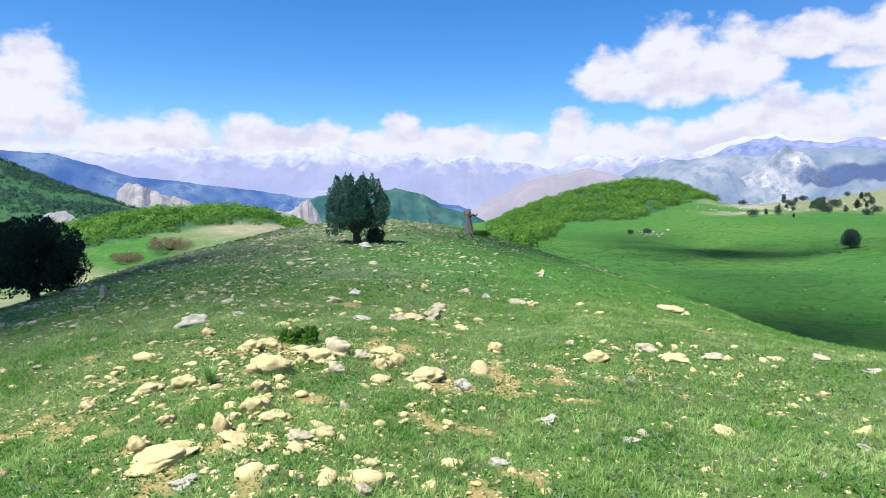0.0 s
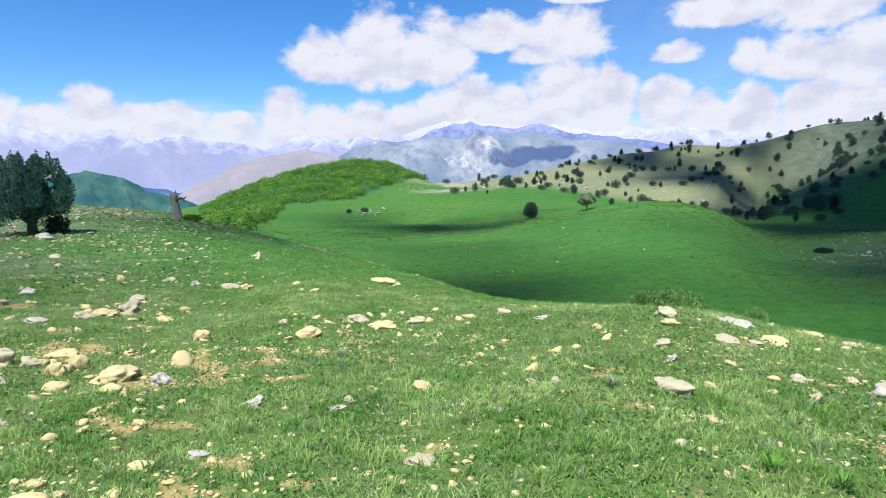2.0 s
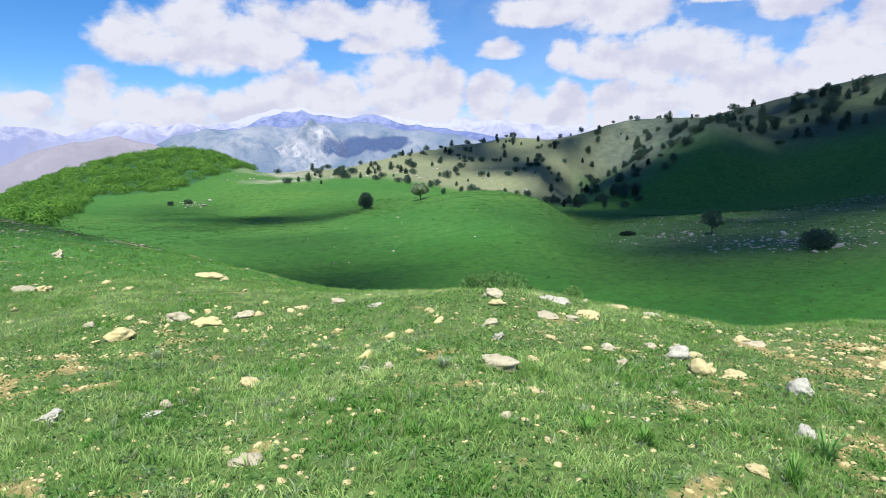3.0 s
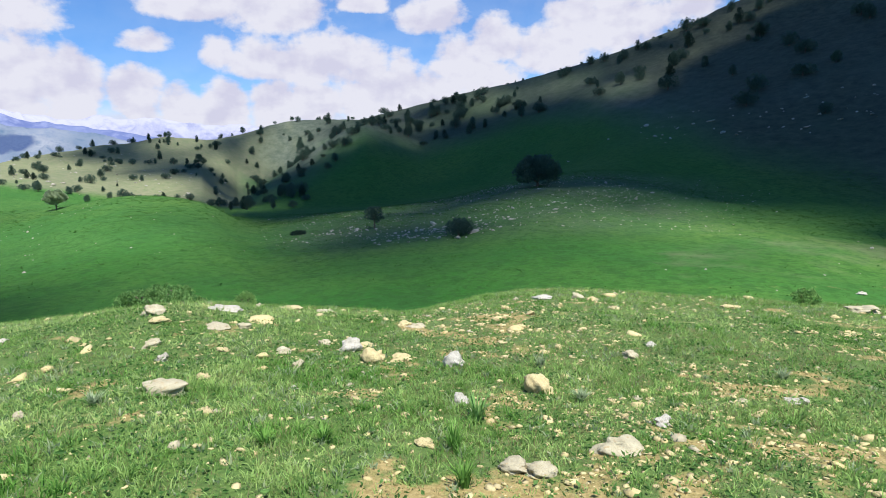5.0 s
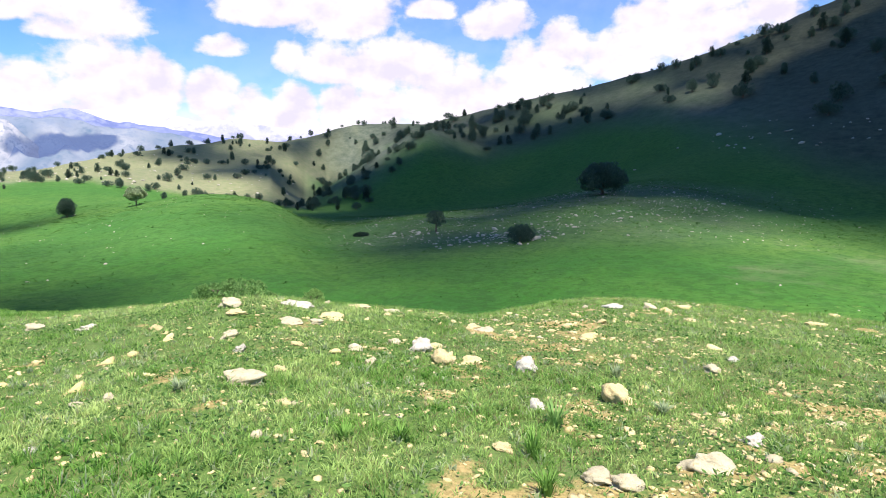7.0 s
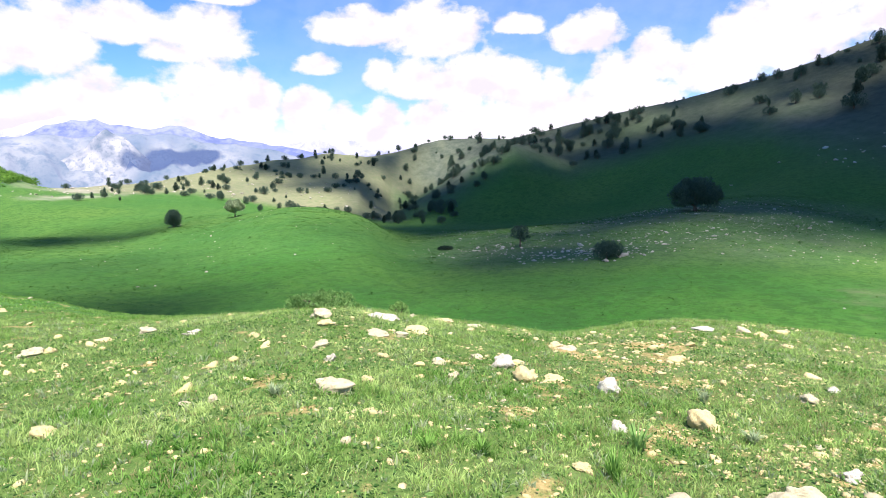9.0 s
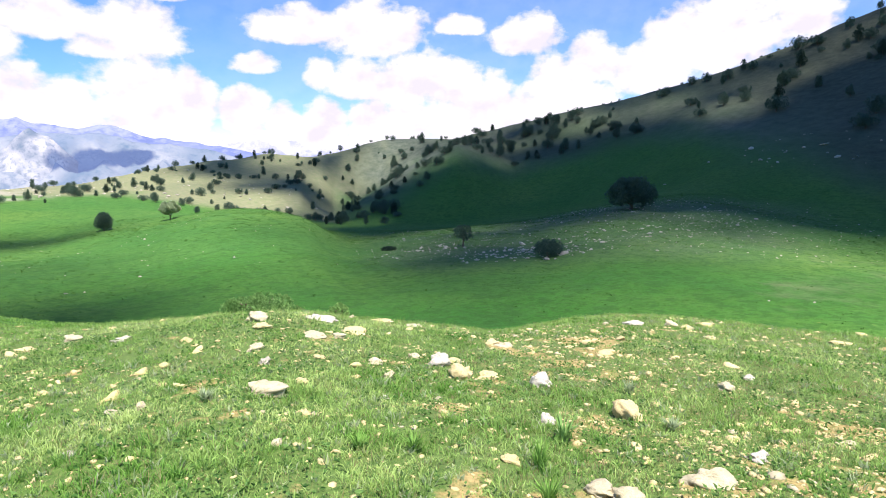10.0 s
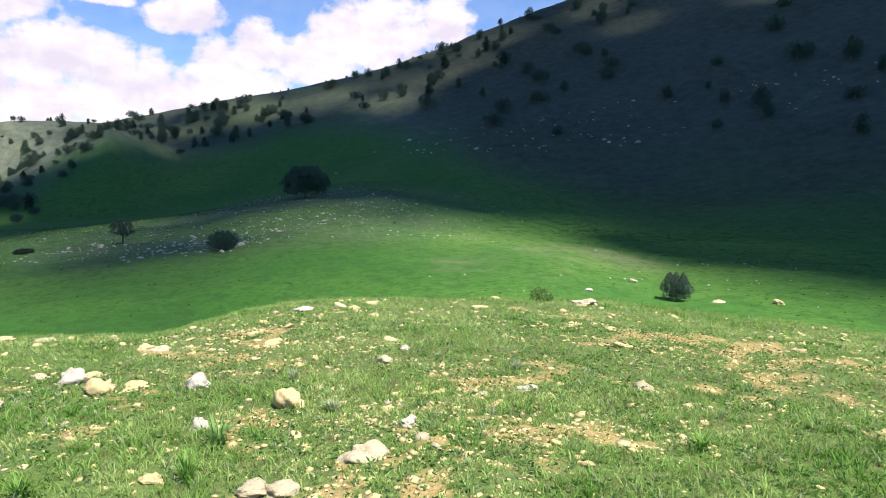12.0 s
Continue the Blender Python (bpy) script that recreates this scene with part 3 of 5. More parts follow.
def tracks_of(a, r):
    """Bare footpaths: one over the right flank of the knoll, one along the far valley side."""
    one = band(a, 3, 17, 2) * np.clip(1 - np.abs(r - np.interp(a, [2, 6, 11, 17], [47.5, 43.5, 37.6, 31.0])) / 1.3, 0, 1) * 0.95
    two = band(a, 88, 107, 4) * np.clip(1 - np.abs(r - np.interp(a, [84, 89, 93.4, 97, 101, 104, 110], [45, 46.2, 47.5, 48.7, 52.2, 55.2, 62]) - 0.5 * np.sin(a * 1.7)) / 0.8, 0, 1) * 0.55
    return one + two


ground = build_ground()


def build_range(name, label, r, knots, material, relief, seed, base=-160.0, sharp=1.0, depth=0.16):
    """A far mountain chain: a long ridge with spurs, r metres off."""
    k = np.array(knots)
    az = np.arange(k[0, 0], k[-1, 0] + 0.01, 0.12)
    crest = EYE + r * np.tan(np.radians(np.interp(az, k[:, 0], k[:, 1])))
    rows = np.linspace(-1, 0.5, 46)
    A, U = np.meshgrid(np.radians(az), rows)
    R = r * (1 + depth * U)
    X, Y = R * np.sin(A), R * np.cos(A)
    body = 1 - np.abs(np.where(U < 0, U, U * 2)) ** 0.9
    spurs = np.zeros_like(X)
    for i, (size, amp) in enumerate(((r * 0.09, 0.5), (r * 0.045, 0.3), (r * 0.02, 0.15), (r * 0.009, 0.05))):
        spurs = spurs + amp * (1 - 2 * np.abs(rough(X, Y, size, seed + i)) ** sharp)
    Z = base + (crest[None] - base) * body + relief * spurs * (0.25 + 1.2 * body * (1 - body) * 2)
    n, m = X.shape
    i, j = np.meshgrid(np.arange(n - 1), np.arange(m - 1), indexing="ij")
    quads = np.stack([i * m + j, (i + 1) * m + j, (i + 1) * m + j + 1, i * m + j + 1], -1).reshape(-1, 4)[:, ::-1]
    ob = new(name, mesh_from(name, np.stack([X, Y, Z], -1).reshape(-1, 3), None, quads, material))
    return tagged(ob, label, "mountains", kind="structure")


# Ground and snow tones are dimmed, and a haze colour glows, for the air between.
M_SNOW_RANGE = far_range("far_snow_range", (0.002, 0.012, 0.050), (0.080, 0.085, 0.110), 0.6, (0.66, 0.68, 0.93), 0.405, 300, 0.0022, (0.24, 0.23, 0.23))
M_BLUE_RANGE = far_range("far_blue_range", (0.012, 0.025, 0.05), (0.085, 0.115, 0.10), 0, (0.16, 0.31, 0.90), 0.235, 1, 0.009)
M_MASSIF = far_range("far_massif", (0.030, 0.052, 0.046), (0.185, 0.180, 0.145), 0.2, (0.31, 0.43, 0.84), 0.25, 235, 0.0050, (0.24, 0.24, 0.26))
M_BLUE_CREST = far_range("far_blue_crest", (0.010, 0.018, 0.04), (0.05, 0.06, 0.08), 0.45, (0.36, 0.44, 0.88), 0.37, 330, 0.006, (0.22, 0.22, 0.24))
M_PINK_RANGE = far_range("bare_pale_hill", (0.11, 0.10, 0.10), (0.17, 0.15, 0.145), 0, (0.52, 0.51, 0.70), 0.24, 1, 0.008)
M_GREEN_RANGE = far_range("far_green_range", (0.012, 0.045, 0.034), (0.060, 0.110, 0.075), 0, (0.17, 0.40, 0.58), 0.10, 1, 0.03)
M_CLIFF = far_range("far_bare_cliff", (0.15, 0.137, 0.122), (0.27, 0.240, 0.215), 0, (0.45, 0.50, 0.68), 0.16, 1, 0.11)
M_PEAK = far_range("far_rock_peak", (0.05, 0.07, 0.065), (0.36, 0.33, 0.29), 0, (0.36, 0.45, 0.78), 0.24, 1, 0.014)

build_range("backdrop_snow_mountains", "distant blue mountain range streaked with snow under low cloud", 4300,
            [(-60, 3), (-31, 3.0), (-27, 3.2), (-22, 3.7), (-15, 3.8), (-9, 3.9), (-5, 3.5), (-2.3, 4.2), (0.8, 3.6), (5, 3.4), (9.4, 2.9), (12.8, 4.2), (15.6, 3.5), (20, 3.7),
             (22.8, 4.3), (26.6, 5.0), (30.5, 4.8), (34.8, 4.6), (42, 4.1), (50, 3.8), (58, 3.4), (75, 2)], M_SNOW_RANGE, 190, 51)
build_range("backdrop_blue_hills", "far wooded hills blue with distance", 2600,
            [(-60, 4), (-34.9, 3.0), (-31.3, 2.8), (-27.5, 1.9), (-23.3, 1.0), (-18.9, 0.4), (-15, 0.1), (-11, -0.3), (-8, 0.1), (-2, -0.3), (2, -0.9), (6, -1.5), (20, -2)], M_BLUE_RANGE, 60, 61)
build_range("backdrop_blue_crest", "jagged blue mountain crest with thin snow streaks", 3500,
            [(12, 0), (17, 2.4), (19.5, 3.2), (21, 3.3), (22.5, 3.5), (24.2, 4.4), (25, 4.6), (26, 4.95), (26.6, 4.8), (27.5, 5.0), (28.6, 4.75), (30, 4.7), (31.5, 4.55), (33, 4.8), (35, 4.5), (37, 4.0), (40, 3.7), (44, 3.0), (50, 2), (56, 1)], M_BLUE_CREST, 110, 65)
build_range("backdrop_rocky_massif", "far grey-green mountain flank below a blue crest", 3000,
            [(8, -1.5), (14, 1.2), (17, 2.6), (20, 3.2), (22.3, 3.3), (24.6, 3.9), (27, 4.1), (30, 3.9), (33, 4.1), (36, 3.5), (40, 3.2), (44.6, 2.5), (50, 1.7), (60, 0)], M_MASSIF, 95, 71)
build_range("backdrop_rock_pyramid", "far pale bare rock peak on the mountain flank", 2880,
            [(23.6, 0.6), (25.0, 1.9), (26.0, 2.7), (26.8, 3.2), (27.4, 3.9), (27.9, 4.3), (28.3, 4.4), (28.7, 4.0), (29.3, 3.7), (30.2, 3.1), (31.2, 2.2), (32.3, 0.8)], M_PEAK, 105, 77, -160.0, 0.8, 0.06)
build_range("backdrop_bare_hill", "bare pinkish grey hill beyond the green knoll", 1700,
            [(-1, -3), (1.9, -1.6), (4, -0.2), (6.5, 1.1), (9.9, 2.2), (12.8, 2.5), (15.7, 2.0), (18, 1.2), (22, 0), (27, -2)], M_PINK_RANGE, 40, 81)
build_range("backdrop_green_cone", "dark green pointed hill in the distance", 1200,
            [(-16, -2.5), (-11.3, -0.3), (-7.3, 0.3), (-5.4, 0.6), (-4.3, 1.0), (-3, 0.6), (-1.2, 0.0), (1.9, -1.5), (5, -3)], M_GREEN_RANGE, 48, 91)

# ---------------------------------------------------------------- helpers for things


def part(name, me, parent, label="", place=None):
    """One mesh object under a thing or under a part."""
    ob = new(name, me)
    ob.parent = parent
    if place is not None:
        ob.matrix_basis = place
    return tagged(ob, label) if label else ob


def bm_mesh(name, bm, material, smooth=True):
    me = bpy.data.meshes.new(name)
    bm.normal_update()
    bm.to_mesh(me)
    bm.free()
    me.materials.append(material)
    for p in me.polygons:
        p.use_smooth = smooth
    return me


def tube(bm, points, radii, sides=8):
    """A bent, tapering round limb through the points."""
    loops = []
    for i, (p, r) in enumerate(zip(points, radii)):
        p = Vector(p)
        a = Vector(points[max(i - 1, 0)])
        b = Vector(points[min(i + 1, len(points) - 1)])
        q = (b - a).to_track_quat("Z", "Y")
        loops.append([bm.verts.new(p + q @ Vector((r * math.cos(k / sides * math.tau), r * math.sin(k / sides * math.tau), 0))) for k in range(sides)])
    for u, v in zip(loops, loops[1:]):
        for k in range(sides):
            bm.faces.new((u[k], u[(k + 1) % sides], v[(k + 1) % sides], v[k]))
    bm.faces.new(loops[0][::-1])
    bm.faces.new(loops[-1])


def sprigs(centres, ways, length, width, rng, facing=None):
    """Leafy sprigs as folded diamonds at the centres, pointing along ways and, if given, facing outwards."""
    n = len(centres)
    ways = ways / np.maximum(np.linalg.norm(ways, axis=1, keepdims=True), 1e-6)
    side = np.cross(ways, rng.normal(size=(n, 3)) if facing is None else facing + 0.35 * rng.normal(size=(n, 3)))
    side /= np.maximum(np.linalg.norm(side, axis=1, keepdims=True), 1e-6)
    ln = length * rng.uniform(0.6, 1.4, (n, 1))
    wd = width * rng.uniform(0.6, 1.4, (n, 1))
    nor = np.cross(ways, side)
    v = np.stack([centres - ways * ln * 0.5, centres + side * wd * 0.5 + nor * wd * 0.2, centres + ways * ln * 0.5, centres - side * wd * 0.5 + nor * wd * 0.2], 1)
    f = np.arange(n)[:, None] * 4
    return v.reshape(-1, 3), np.concatenate([f + [[0, 1, 2]], f + [[0, 2, 3]]])


def plume_points(plumes, count, rng, shell=0.55):
    """Points in upright plumes (x, y, foot, top, radius), thick towards the outside."""
    vol = np.array([p[4] ** 2 * (p[3] - p[2]) for p in plumes])
    which = rng.choice(len(plumes), count, p=vol / vol.sum())
    P = np.array(plumes)[which]
    h = rng.beta(1.25, 1.35, count)
    prof = np.sin(np.clip(h * 0.93 + 0.07, 0, 1) ** 0.62 * math.pi) ** 0.65
    rad = P[:, 4] * prof * (shell + (1 - shell) * rng.random(count)) * rng.uniform(0.88, 1.14, count)
    a = rng.random(count) * math.tau
    c = np.stack([P[:, 0] + rad * np.cos(a), P[:, 1] + rad * np.sin(a), P[:, 2] + h * (P[:, 3] - P[:, 2])], 1)
    w = np.stack([np.cos(a) * 0.8, np.sin(a) * 0.8, 0.5 + 0.9 * h], 1) + rng.normal(size=(count, 3)) * 0.45
    return c, w


def crown_mesh(name, plumes, count, length, width, material, seed, shell=0.55):
    rng = np.random.default_rng(seed)
    c, w = plume_points(plumes, count, rng, shell)
    v, f = sprigs(c, w, length, width, rng)
    return mesh_from(name, v, f, None, material, False)


def tufted(wide, foot, top, tufts, seed, tuft=0.3, rise=1.0, core=0.62, point=0.0, squash=0.95):
    """Upright tufts of twigs spread over a rounded crown; point draws the top together."""
    rng = random.Random(seed)
    mid, half = (foot + top) / 2, (top - foot) / 2
    out = [(0, 0, foot + half * 0.3, top - half * 0.25, wide * core), (wide * 0.2, wide * 0.1, foot + half * 0.2, top - half * 0.5, wide * core * 0.8)]
    for k in range(tufts):
        u = 1 - 1.82 * (k + 0.5) / tufts
        a = k * 2.399 + rng.uniform(-0.3, 0.3)
        ring = math.sqrt(max(0.0, 1 - u * u)) * (1 - point * max(0.0, u)) * rng.uniform(0.78, 1.04)
        z = mid + half * 0.86 * u
        size = tuft * rng.uniform(0.75, 1.3)
        tall = size * rise * rng.uniform(1.2, 2.3)
        out.append((wide * ring * math.cos(a), wide * ring * math.sin(a) * squash, max(z - tall * 0.55, foot * 0.8), min(z + tall * 0.6, top * 1.04), size))
    return out


def tree_thing(name, label, category, crown, trunk, group=""):
    root = new(name)
    part("trunk", trunk, root)
    part("crown", crown, root)
    return tagged(root, label, category, group)


def trunk_mesh(height, radius, seed, limbs=4, spread=0.8, fork=0.35):
    rng = random.Random(seed)
    bm = bmesh.new()
    lean = (rng.uniform(-0.1, 0.1) * height, rng.uniform(-0.1, 0.1) * height)
    tube(bm, [(0, 0, -0.35), (0, 0, 0.05), (lean[0] * 0.4, lean[1] * 0.4, height * 0.4), (lean[0], lean[1], height)],
         [radius * 1.6, radius * 1.15, radius * 0.8, radius * 0.2])
    for k in range(limbs):
        a = (k + rng.random() * 0.5) / limbs * math.tau
        z = height * (fork + 0.3 * rng.random())
        d = spread * rng.uniform(0.6, 1.0)
        tube(bm, [(0, 0, z - 0.1), (math.cos(a) * d * 0.5, math.sin(a) * d * 0.5, z + 0.12 * height), (math.cos(a) * d, math.sin(a) * d, z + 0.33 * height)],
             [radius * 0.55, radius * 0.4, radius * 0.12], 6)
    return bm_mesh("trunk", bm, M_BARK)


def rock_mesh(name, seed, material, flat=0.6, rugged=0.3, detail=4):
    """A weathered stone about one metre across, with worn planes."""
    bm = bmesh.new()
    bmesh.ops.create_icosphere(bm, subdivisions=detail, radius=0.5)
    rng = random.Random(seed)
    cuts = [(Vector((rng.gauss(0, 1), rng.gauss(0, 1), rng.gauss(0.15, 0.7))).normalized(), rng.uniform(0.28, 0.44)) for _ in range(11)]
    off = Vector((seed * 3.7, seed * 1.3, 0))
    for v in bm.verts:
        for n, d in cuts:
            over = v.co.dot(n) - d
            if over > 0:
                v.co -= n * over * 0.93
        k = noise.noise(v.co * 1.8 + off) * rugged * 0.34 + noise.noise(v.co * 5 + off) * rugged * 0.20 + noise.noise(v.co * 14 + off) * rugged * 0.09
        v.co += v.co.normalized() * k
        v.co.z *= flat
    return bm_mesh(name, bm, material, True)


# ---------------------------------------------------------------- clouds overhead that shade the land
M_CLOUD = Shader("cloud_white").done((0.85, 0.86, 0.90), 1.0, specular=0.0)


def build_cloud(name, label, test, a_lo, a_hi, r_lo, r_hi, step, seed, base=2600.0, spots=None):
    """A broken cumulus sheet on the sun's side, over the land that test(heading, distance) says lies in its shade."""
    rng = np.random.default_rng(seed)
    bm = bmesh.new()
    bmesh.ops.create_icosphere(bm, subdivisions=1, radius=1.0)
    ball = np.array([v.co[:] for v in bm.verts])
    tri = np.array([[v.index for v in f.verts] for f in bm.faces])
    bm.free()
    way = np.array(sun_way())
    vs, fs, count = [], [], 0
    xs = np.arange(-480, 480, step) if step > 5 else np.arange(-56, 56, step)
    X, Y = np.meshgrid(xs, xs)
    X, Y = X.ravel() + rng.uniform(-0.4, 0.4, X.size) * step, Y.ravel() + rng.uniform(-0.4, 0.4, X.size) * step
    a, r = polar(X, Y)
    keep = (a > a_lo) & (a < a_hi) & (r > r_lo) & (r < r_hi)
    X, Y, a, r = X[keep], Y[keep], a[keep], r[keep]
    keep = test(a, r) > rng.random(len(a))
    X, Y = X[keep], Y[keep]
    for x, y, z in (zip(X, Y, land(X, Y)) if spots is None else spots):
        s = step * rng.uniform(0.85, 1.3)
        top = base + rng.uniform(0, 60)
        c = np.array([x, y, z]) + way * ((top - z) / way[2])
        vs.append(ball * [s, s, s * rng.uniform(0.5, 1.1)] * (1 + 0.12 * rng.normal(size=(len(ball), 1))) + c)
        fs.append(tri + count)
        count += len(ball)
    if vs:
        ob = new(name, mesh_from(name, np.concatenate(vs), np.concatenate(fs), None, M_CLOUD))
        tagged(ob, label, "cloud", kind="structure")


def shade_mountain(a, r):
    foot = np.interp(a, [50, 52, 55, 60, 66, 72, 80, 86, 96, 106, 115, 126, 140], [172, 140, 124, 130, 146, 156, 156, 138, 104, 84, 72, 62, 56])
    top = np.interp(a, [46, 54, 58, 64, 69, 76, 80, 84, 88, 91, 94, 96, 140], [240, 264, 268, 280, 308, 316, 296, 280, 272, 300, 330, 430, 450])
    soft = np.interp(a, [52, 58, 80, 100], [40, 18, 22, 90])
    thin = 1 - 0.5 * band(a, 95, 150, 6) * np.clip((r - 300) / 60, 0, 1)
    return thin * np.clip((r - foot) / soft + np.interp(a, [80, 96, 104, 112], [0.4, 0.15, 0.25, 0.4]), 0, 1) * np.clip((top - r) / 28 + 0.5, 0, 1) * np.interp(a, [48, 51, 54, 60, 72, 80], [0.0, 0.25, 0.75, 0.95, 0.95, 1.0])


def shade_upper(a, r):
    lo = np.interp(a, [56, 62, 76, 88], [300, 265, 290, 280])
    scree = 1 - 0.12 * band(a, 79, 92, 4) * band(r, 262, 318, 20)
    return band(a, 59, 99, 5) * np.clip((r - lo) / 20, 0, 1) * np.interp(a, [59, 64, 70, 78, 84, 94], [0.12, 0.26, 0.34, 0.38, 0.42, 0.5]) * scree


def shade_tree_hill(a, r):
    one = band(a, 36, 53, 7) * np.clip((r - np.interp(a, [36, 42, 48, 53], [300, 278, 262, 250])) / 40, 0, 1) * band(r, 220, 405, 30)
    two = band(a, 45, 57, 3) * band(r, 176, 285, 24)
    three = band(a, 49, 61, 3) * band(r, 220, np.interp(a, [50, 53, 58, 61], [384, 372, 346, 300]), 20)
    return np.maximum(np.maximum(one * 0.42, two * 0.18), three * 0.42)


def shade_valley(a, r):
    far = np.interp(a, [14, 22, 27, 38, 45, 50, 56], [58, 66, 76, 70, 66, 78, 104])
    return band(a, 15, 57, 7) * np.clip((far - r) / 30 + 0.5, 0, 1) * np.clip((r - 34) / 10, 0, 1) * np.interp(a, [15, 22, 30, 38, 44, 50, 56], [0.45, 0.80, 0.80, 0.64, 0.45, 0.22, 0.10])


def shade_dell(a, r):
    mid = np.interp(a, [15, 22, 30], [130, 142, 152])
    return band(a, 16, 31, 3) * np.clip(1.2 - np.abs(r - mid) / (19 * np.sin(np.clip((a - 14) / 18, 0, 1) * math.pi) + 4), 0, 1) * np.interp(a, [16, 22, 26, 31], [0.4, 0.45, 0.72, 0.6])


def shade_meadow(a, r):
    # Thin veil added out of view, only to dim the meadow a little.
    return 0.05 * band(a, 8, 38, 8) * band(r, 62, 200, 24)


def shade_spur(a, r):
    near = np.interp(a, [50, 56, 64, 76, 82, 90], [72, 56, 46, 48, 74, 110])
    thick = np.interp(a, [48, 53, 58, 66, 76, 82, 90, 96], [0.08, 0.30, 0.42, 0.52, 0.56, 0.46, 0.24, 0.06])
    deep = 0.62 + 0.38 * np.clip((r - 72) / 40, 0, 1) + 0.6 * np.clip((a - 68) / 8, 0, 1) * np.clip((r - 104) / 30, 0, 1)
    # The last term is an added wash of cloud that dims the lit valley side.
    return band(a, 48, 97, 8) * np.clip((r - near) / 24 + 0.4, 0, 1) * band(r, 36, 200, 20) * thick * deep + band(a, 68, 106, 8) * band(r, 34, 92, 16) * 0.06


def shade_knoll(a, r):
    near = np.interp(a, [-40, -30, -18, -8, 2], [7.0, 8.2, 10.0, 15.0, 20.0])
    # Right of heading 0 the thin shade is added, to dim that side.
    return band(a, -50, np.interp(r, [8, 16, 30, 46], [-16, -2, 8, 14]), 10) * np.clip((r - near) / 5 + 0.5, 0, 1) * band(r, 3, 45, 6) * np.interp(a, [-40, -24, -14, -4, 4, 12], [0.85, 0.65, 0.26, 0.12, 0.22, 0.26])


build_cloud("backdrop_cloud", "small torn white cloud wisp shading the knoll", shade_knoll, -60, 24, 3, 55, 3.2, 7, 1100.0)
build_cloud("backdrop_cloud", "broad white cumulus cloud shading the mountain slope", shade_mountain, 44, 150, 45, 460, 10, 1)
build_cloud("backdrop_cloud", "thin torn white cloud shading the upper slope", shade_upper, 55, 100, 240, 460, 7, 2)
build_cloud("backdrop_cloud", "small white cumulus cloud shading the tree-dotted hill", shade_tree_hill, 38, 62, 150, 420, 11, 3)
build_cloud("backdrop_cloud", "long white cloud strip shading the valley floor", shade_valley, 8, 62, 40, 96, 7, 4)
build_cloud("backdrop_cloud", "small oval white cloud shading the meadow dell", shade_dell, 12, 34, 100, 180, 6, 5, 1500.0)
build_cloud("backdrop_cloud", "faint unseen cloud veil added to dim the meadow", shade_meadow, 4, 44, 50, 220, 8, 9)
build_cloud("backdrop_cloud", "ragged thin white cloud shading the stony spur", shade_spur, 42, 132, 36, 210, 8, 6)

rng_far = random.Random(4)
FAR_SPOTS = []
for k in range(70):
    u = rng_far.uniform(-1, 1)
    a, r = 33.0 + 3.2 * u, 2872 + 30 * u + rng_far.uniform(-50, 50) * (1 - u * u)
    FAR_SPOTS.append((*at(a, r), 96 + 18 * u + rng_far.uniform(-10, 10)))
build_cloud("backdrop_cloud", "white cumulus cloud shading the far mountain flank", shade_dell, 0, 1, 0, 1, 34, 8, 2600.0, FAR_SPOTS)

# ---------------------------------------------------------------- outcrops in the distance


def outcrop(name, label, heading, distance, width, height, profile, material, seed):
    """A jagged pale crag with real depth; profile: height along its width, 0 to 1."""
    bm = bmesh.new()
    n, m = 44, 18
    rows = []
    for j in range(m + 1):
        v = j / m * 2 - 1
        row = []
        for i in range(n + 1):
            u = i / n
            h = np.interp(u, *zip(*profile)) * max(0.0, 1 - abs(v + 0.25 * noise.noise(Vector((u * 9, seed, 0)))) ** 1.3)
            p = Vector((u * 6, v * 2, seed))
            h = max(0.0, h + (noise.noise(p * 1.2) * 0.06 + noise.noise(p * 3.5) * 0.04 + noise.noise(p * 9) * 0.02) * (h > 0.02))
            row.append(bm.verts.new(((u - 0.5) * width + noise.noise(p * 3) * width * 0.03, v * width * 0.42, h * height - height * 0.12)))
        rows.append(row)
    for a, b in zip(rows, rows[1:]):
        for i in range(n):
            bm.faces.new((a[i], a[i + 1], b[i + 1], b[i]))
    ob = new(name, bm_mesh(name, bm, material, False))
    p = spot(heading, distance)
    ob.matrix_basis = pose(p.x, p.y, p.z, 0, 0, -heading)
    return tagged(ob, label, "crag")


# M_CLIFF carries the same painted haze glow, paler and weaker.
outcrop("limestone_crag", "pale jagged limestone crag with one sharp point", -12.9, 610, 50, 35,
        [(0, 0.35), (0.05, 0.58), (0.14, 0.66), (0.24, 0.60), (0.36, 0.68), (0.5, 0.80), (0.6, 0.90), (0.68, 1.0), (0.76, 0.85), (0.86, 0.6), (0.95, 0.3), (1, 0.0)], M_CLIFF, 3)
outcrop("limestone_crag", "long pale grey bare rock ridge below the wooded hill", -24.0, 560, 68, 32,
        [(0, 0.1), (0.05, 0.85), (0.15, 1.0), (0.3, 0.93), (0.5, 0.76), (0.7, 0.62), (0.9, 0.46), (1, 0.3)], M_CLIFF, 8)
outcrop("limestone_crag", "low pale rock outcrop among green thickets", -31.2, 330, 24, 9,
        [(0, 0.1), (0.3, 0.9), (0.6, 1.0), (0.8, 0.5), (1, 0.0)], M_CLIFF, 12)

# ---------------------------------------------------------------- trees


def stand(ob, heading, distance, turn=0.0, size=1.0, sink=0.05):
    p = spot(heading, distance, sink)
    ob.matrix_basis = Matrix.LocRotScale(p, Euler((0, 0, radians(turn))), (size, size, size))
    return ob


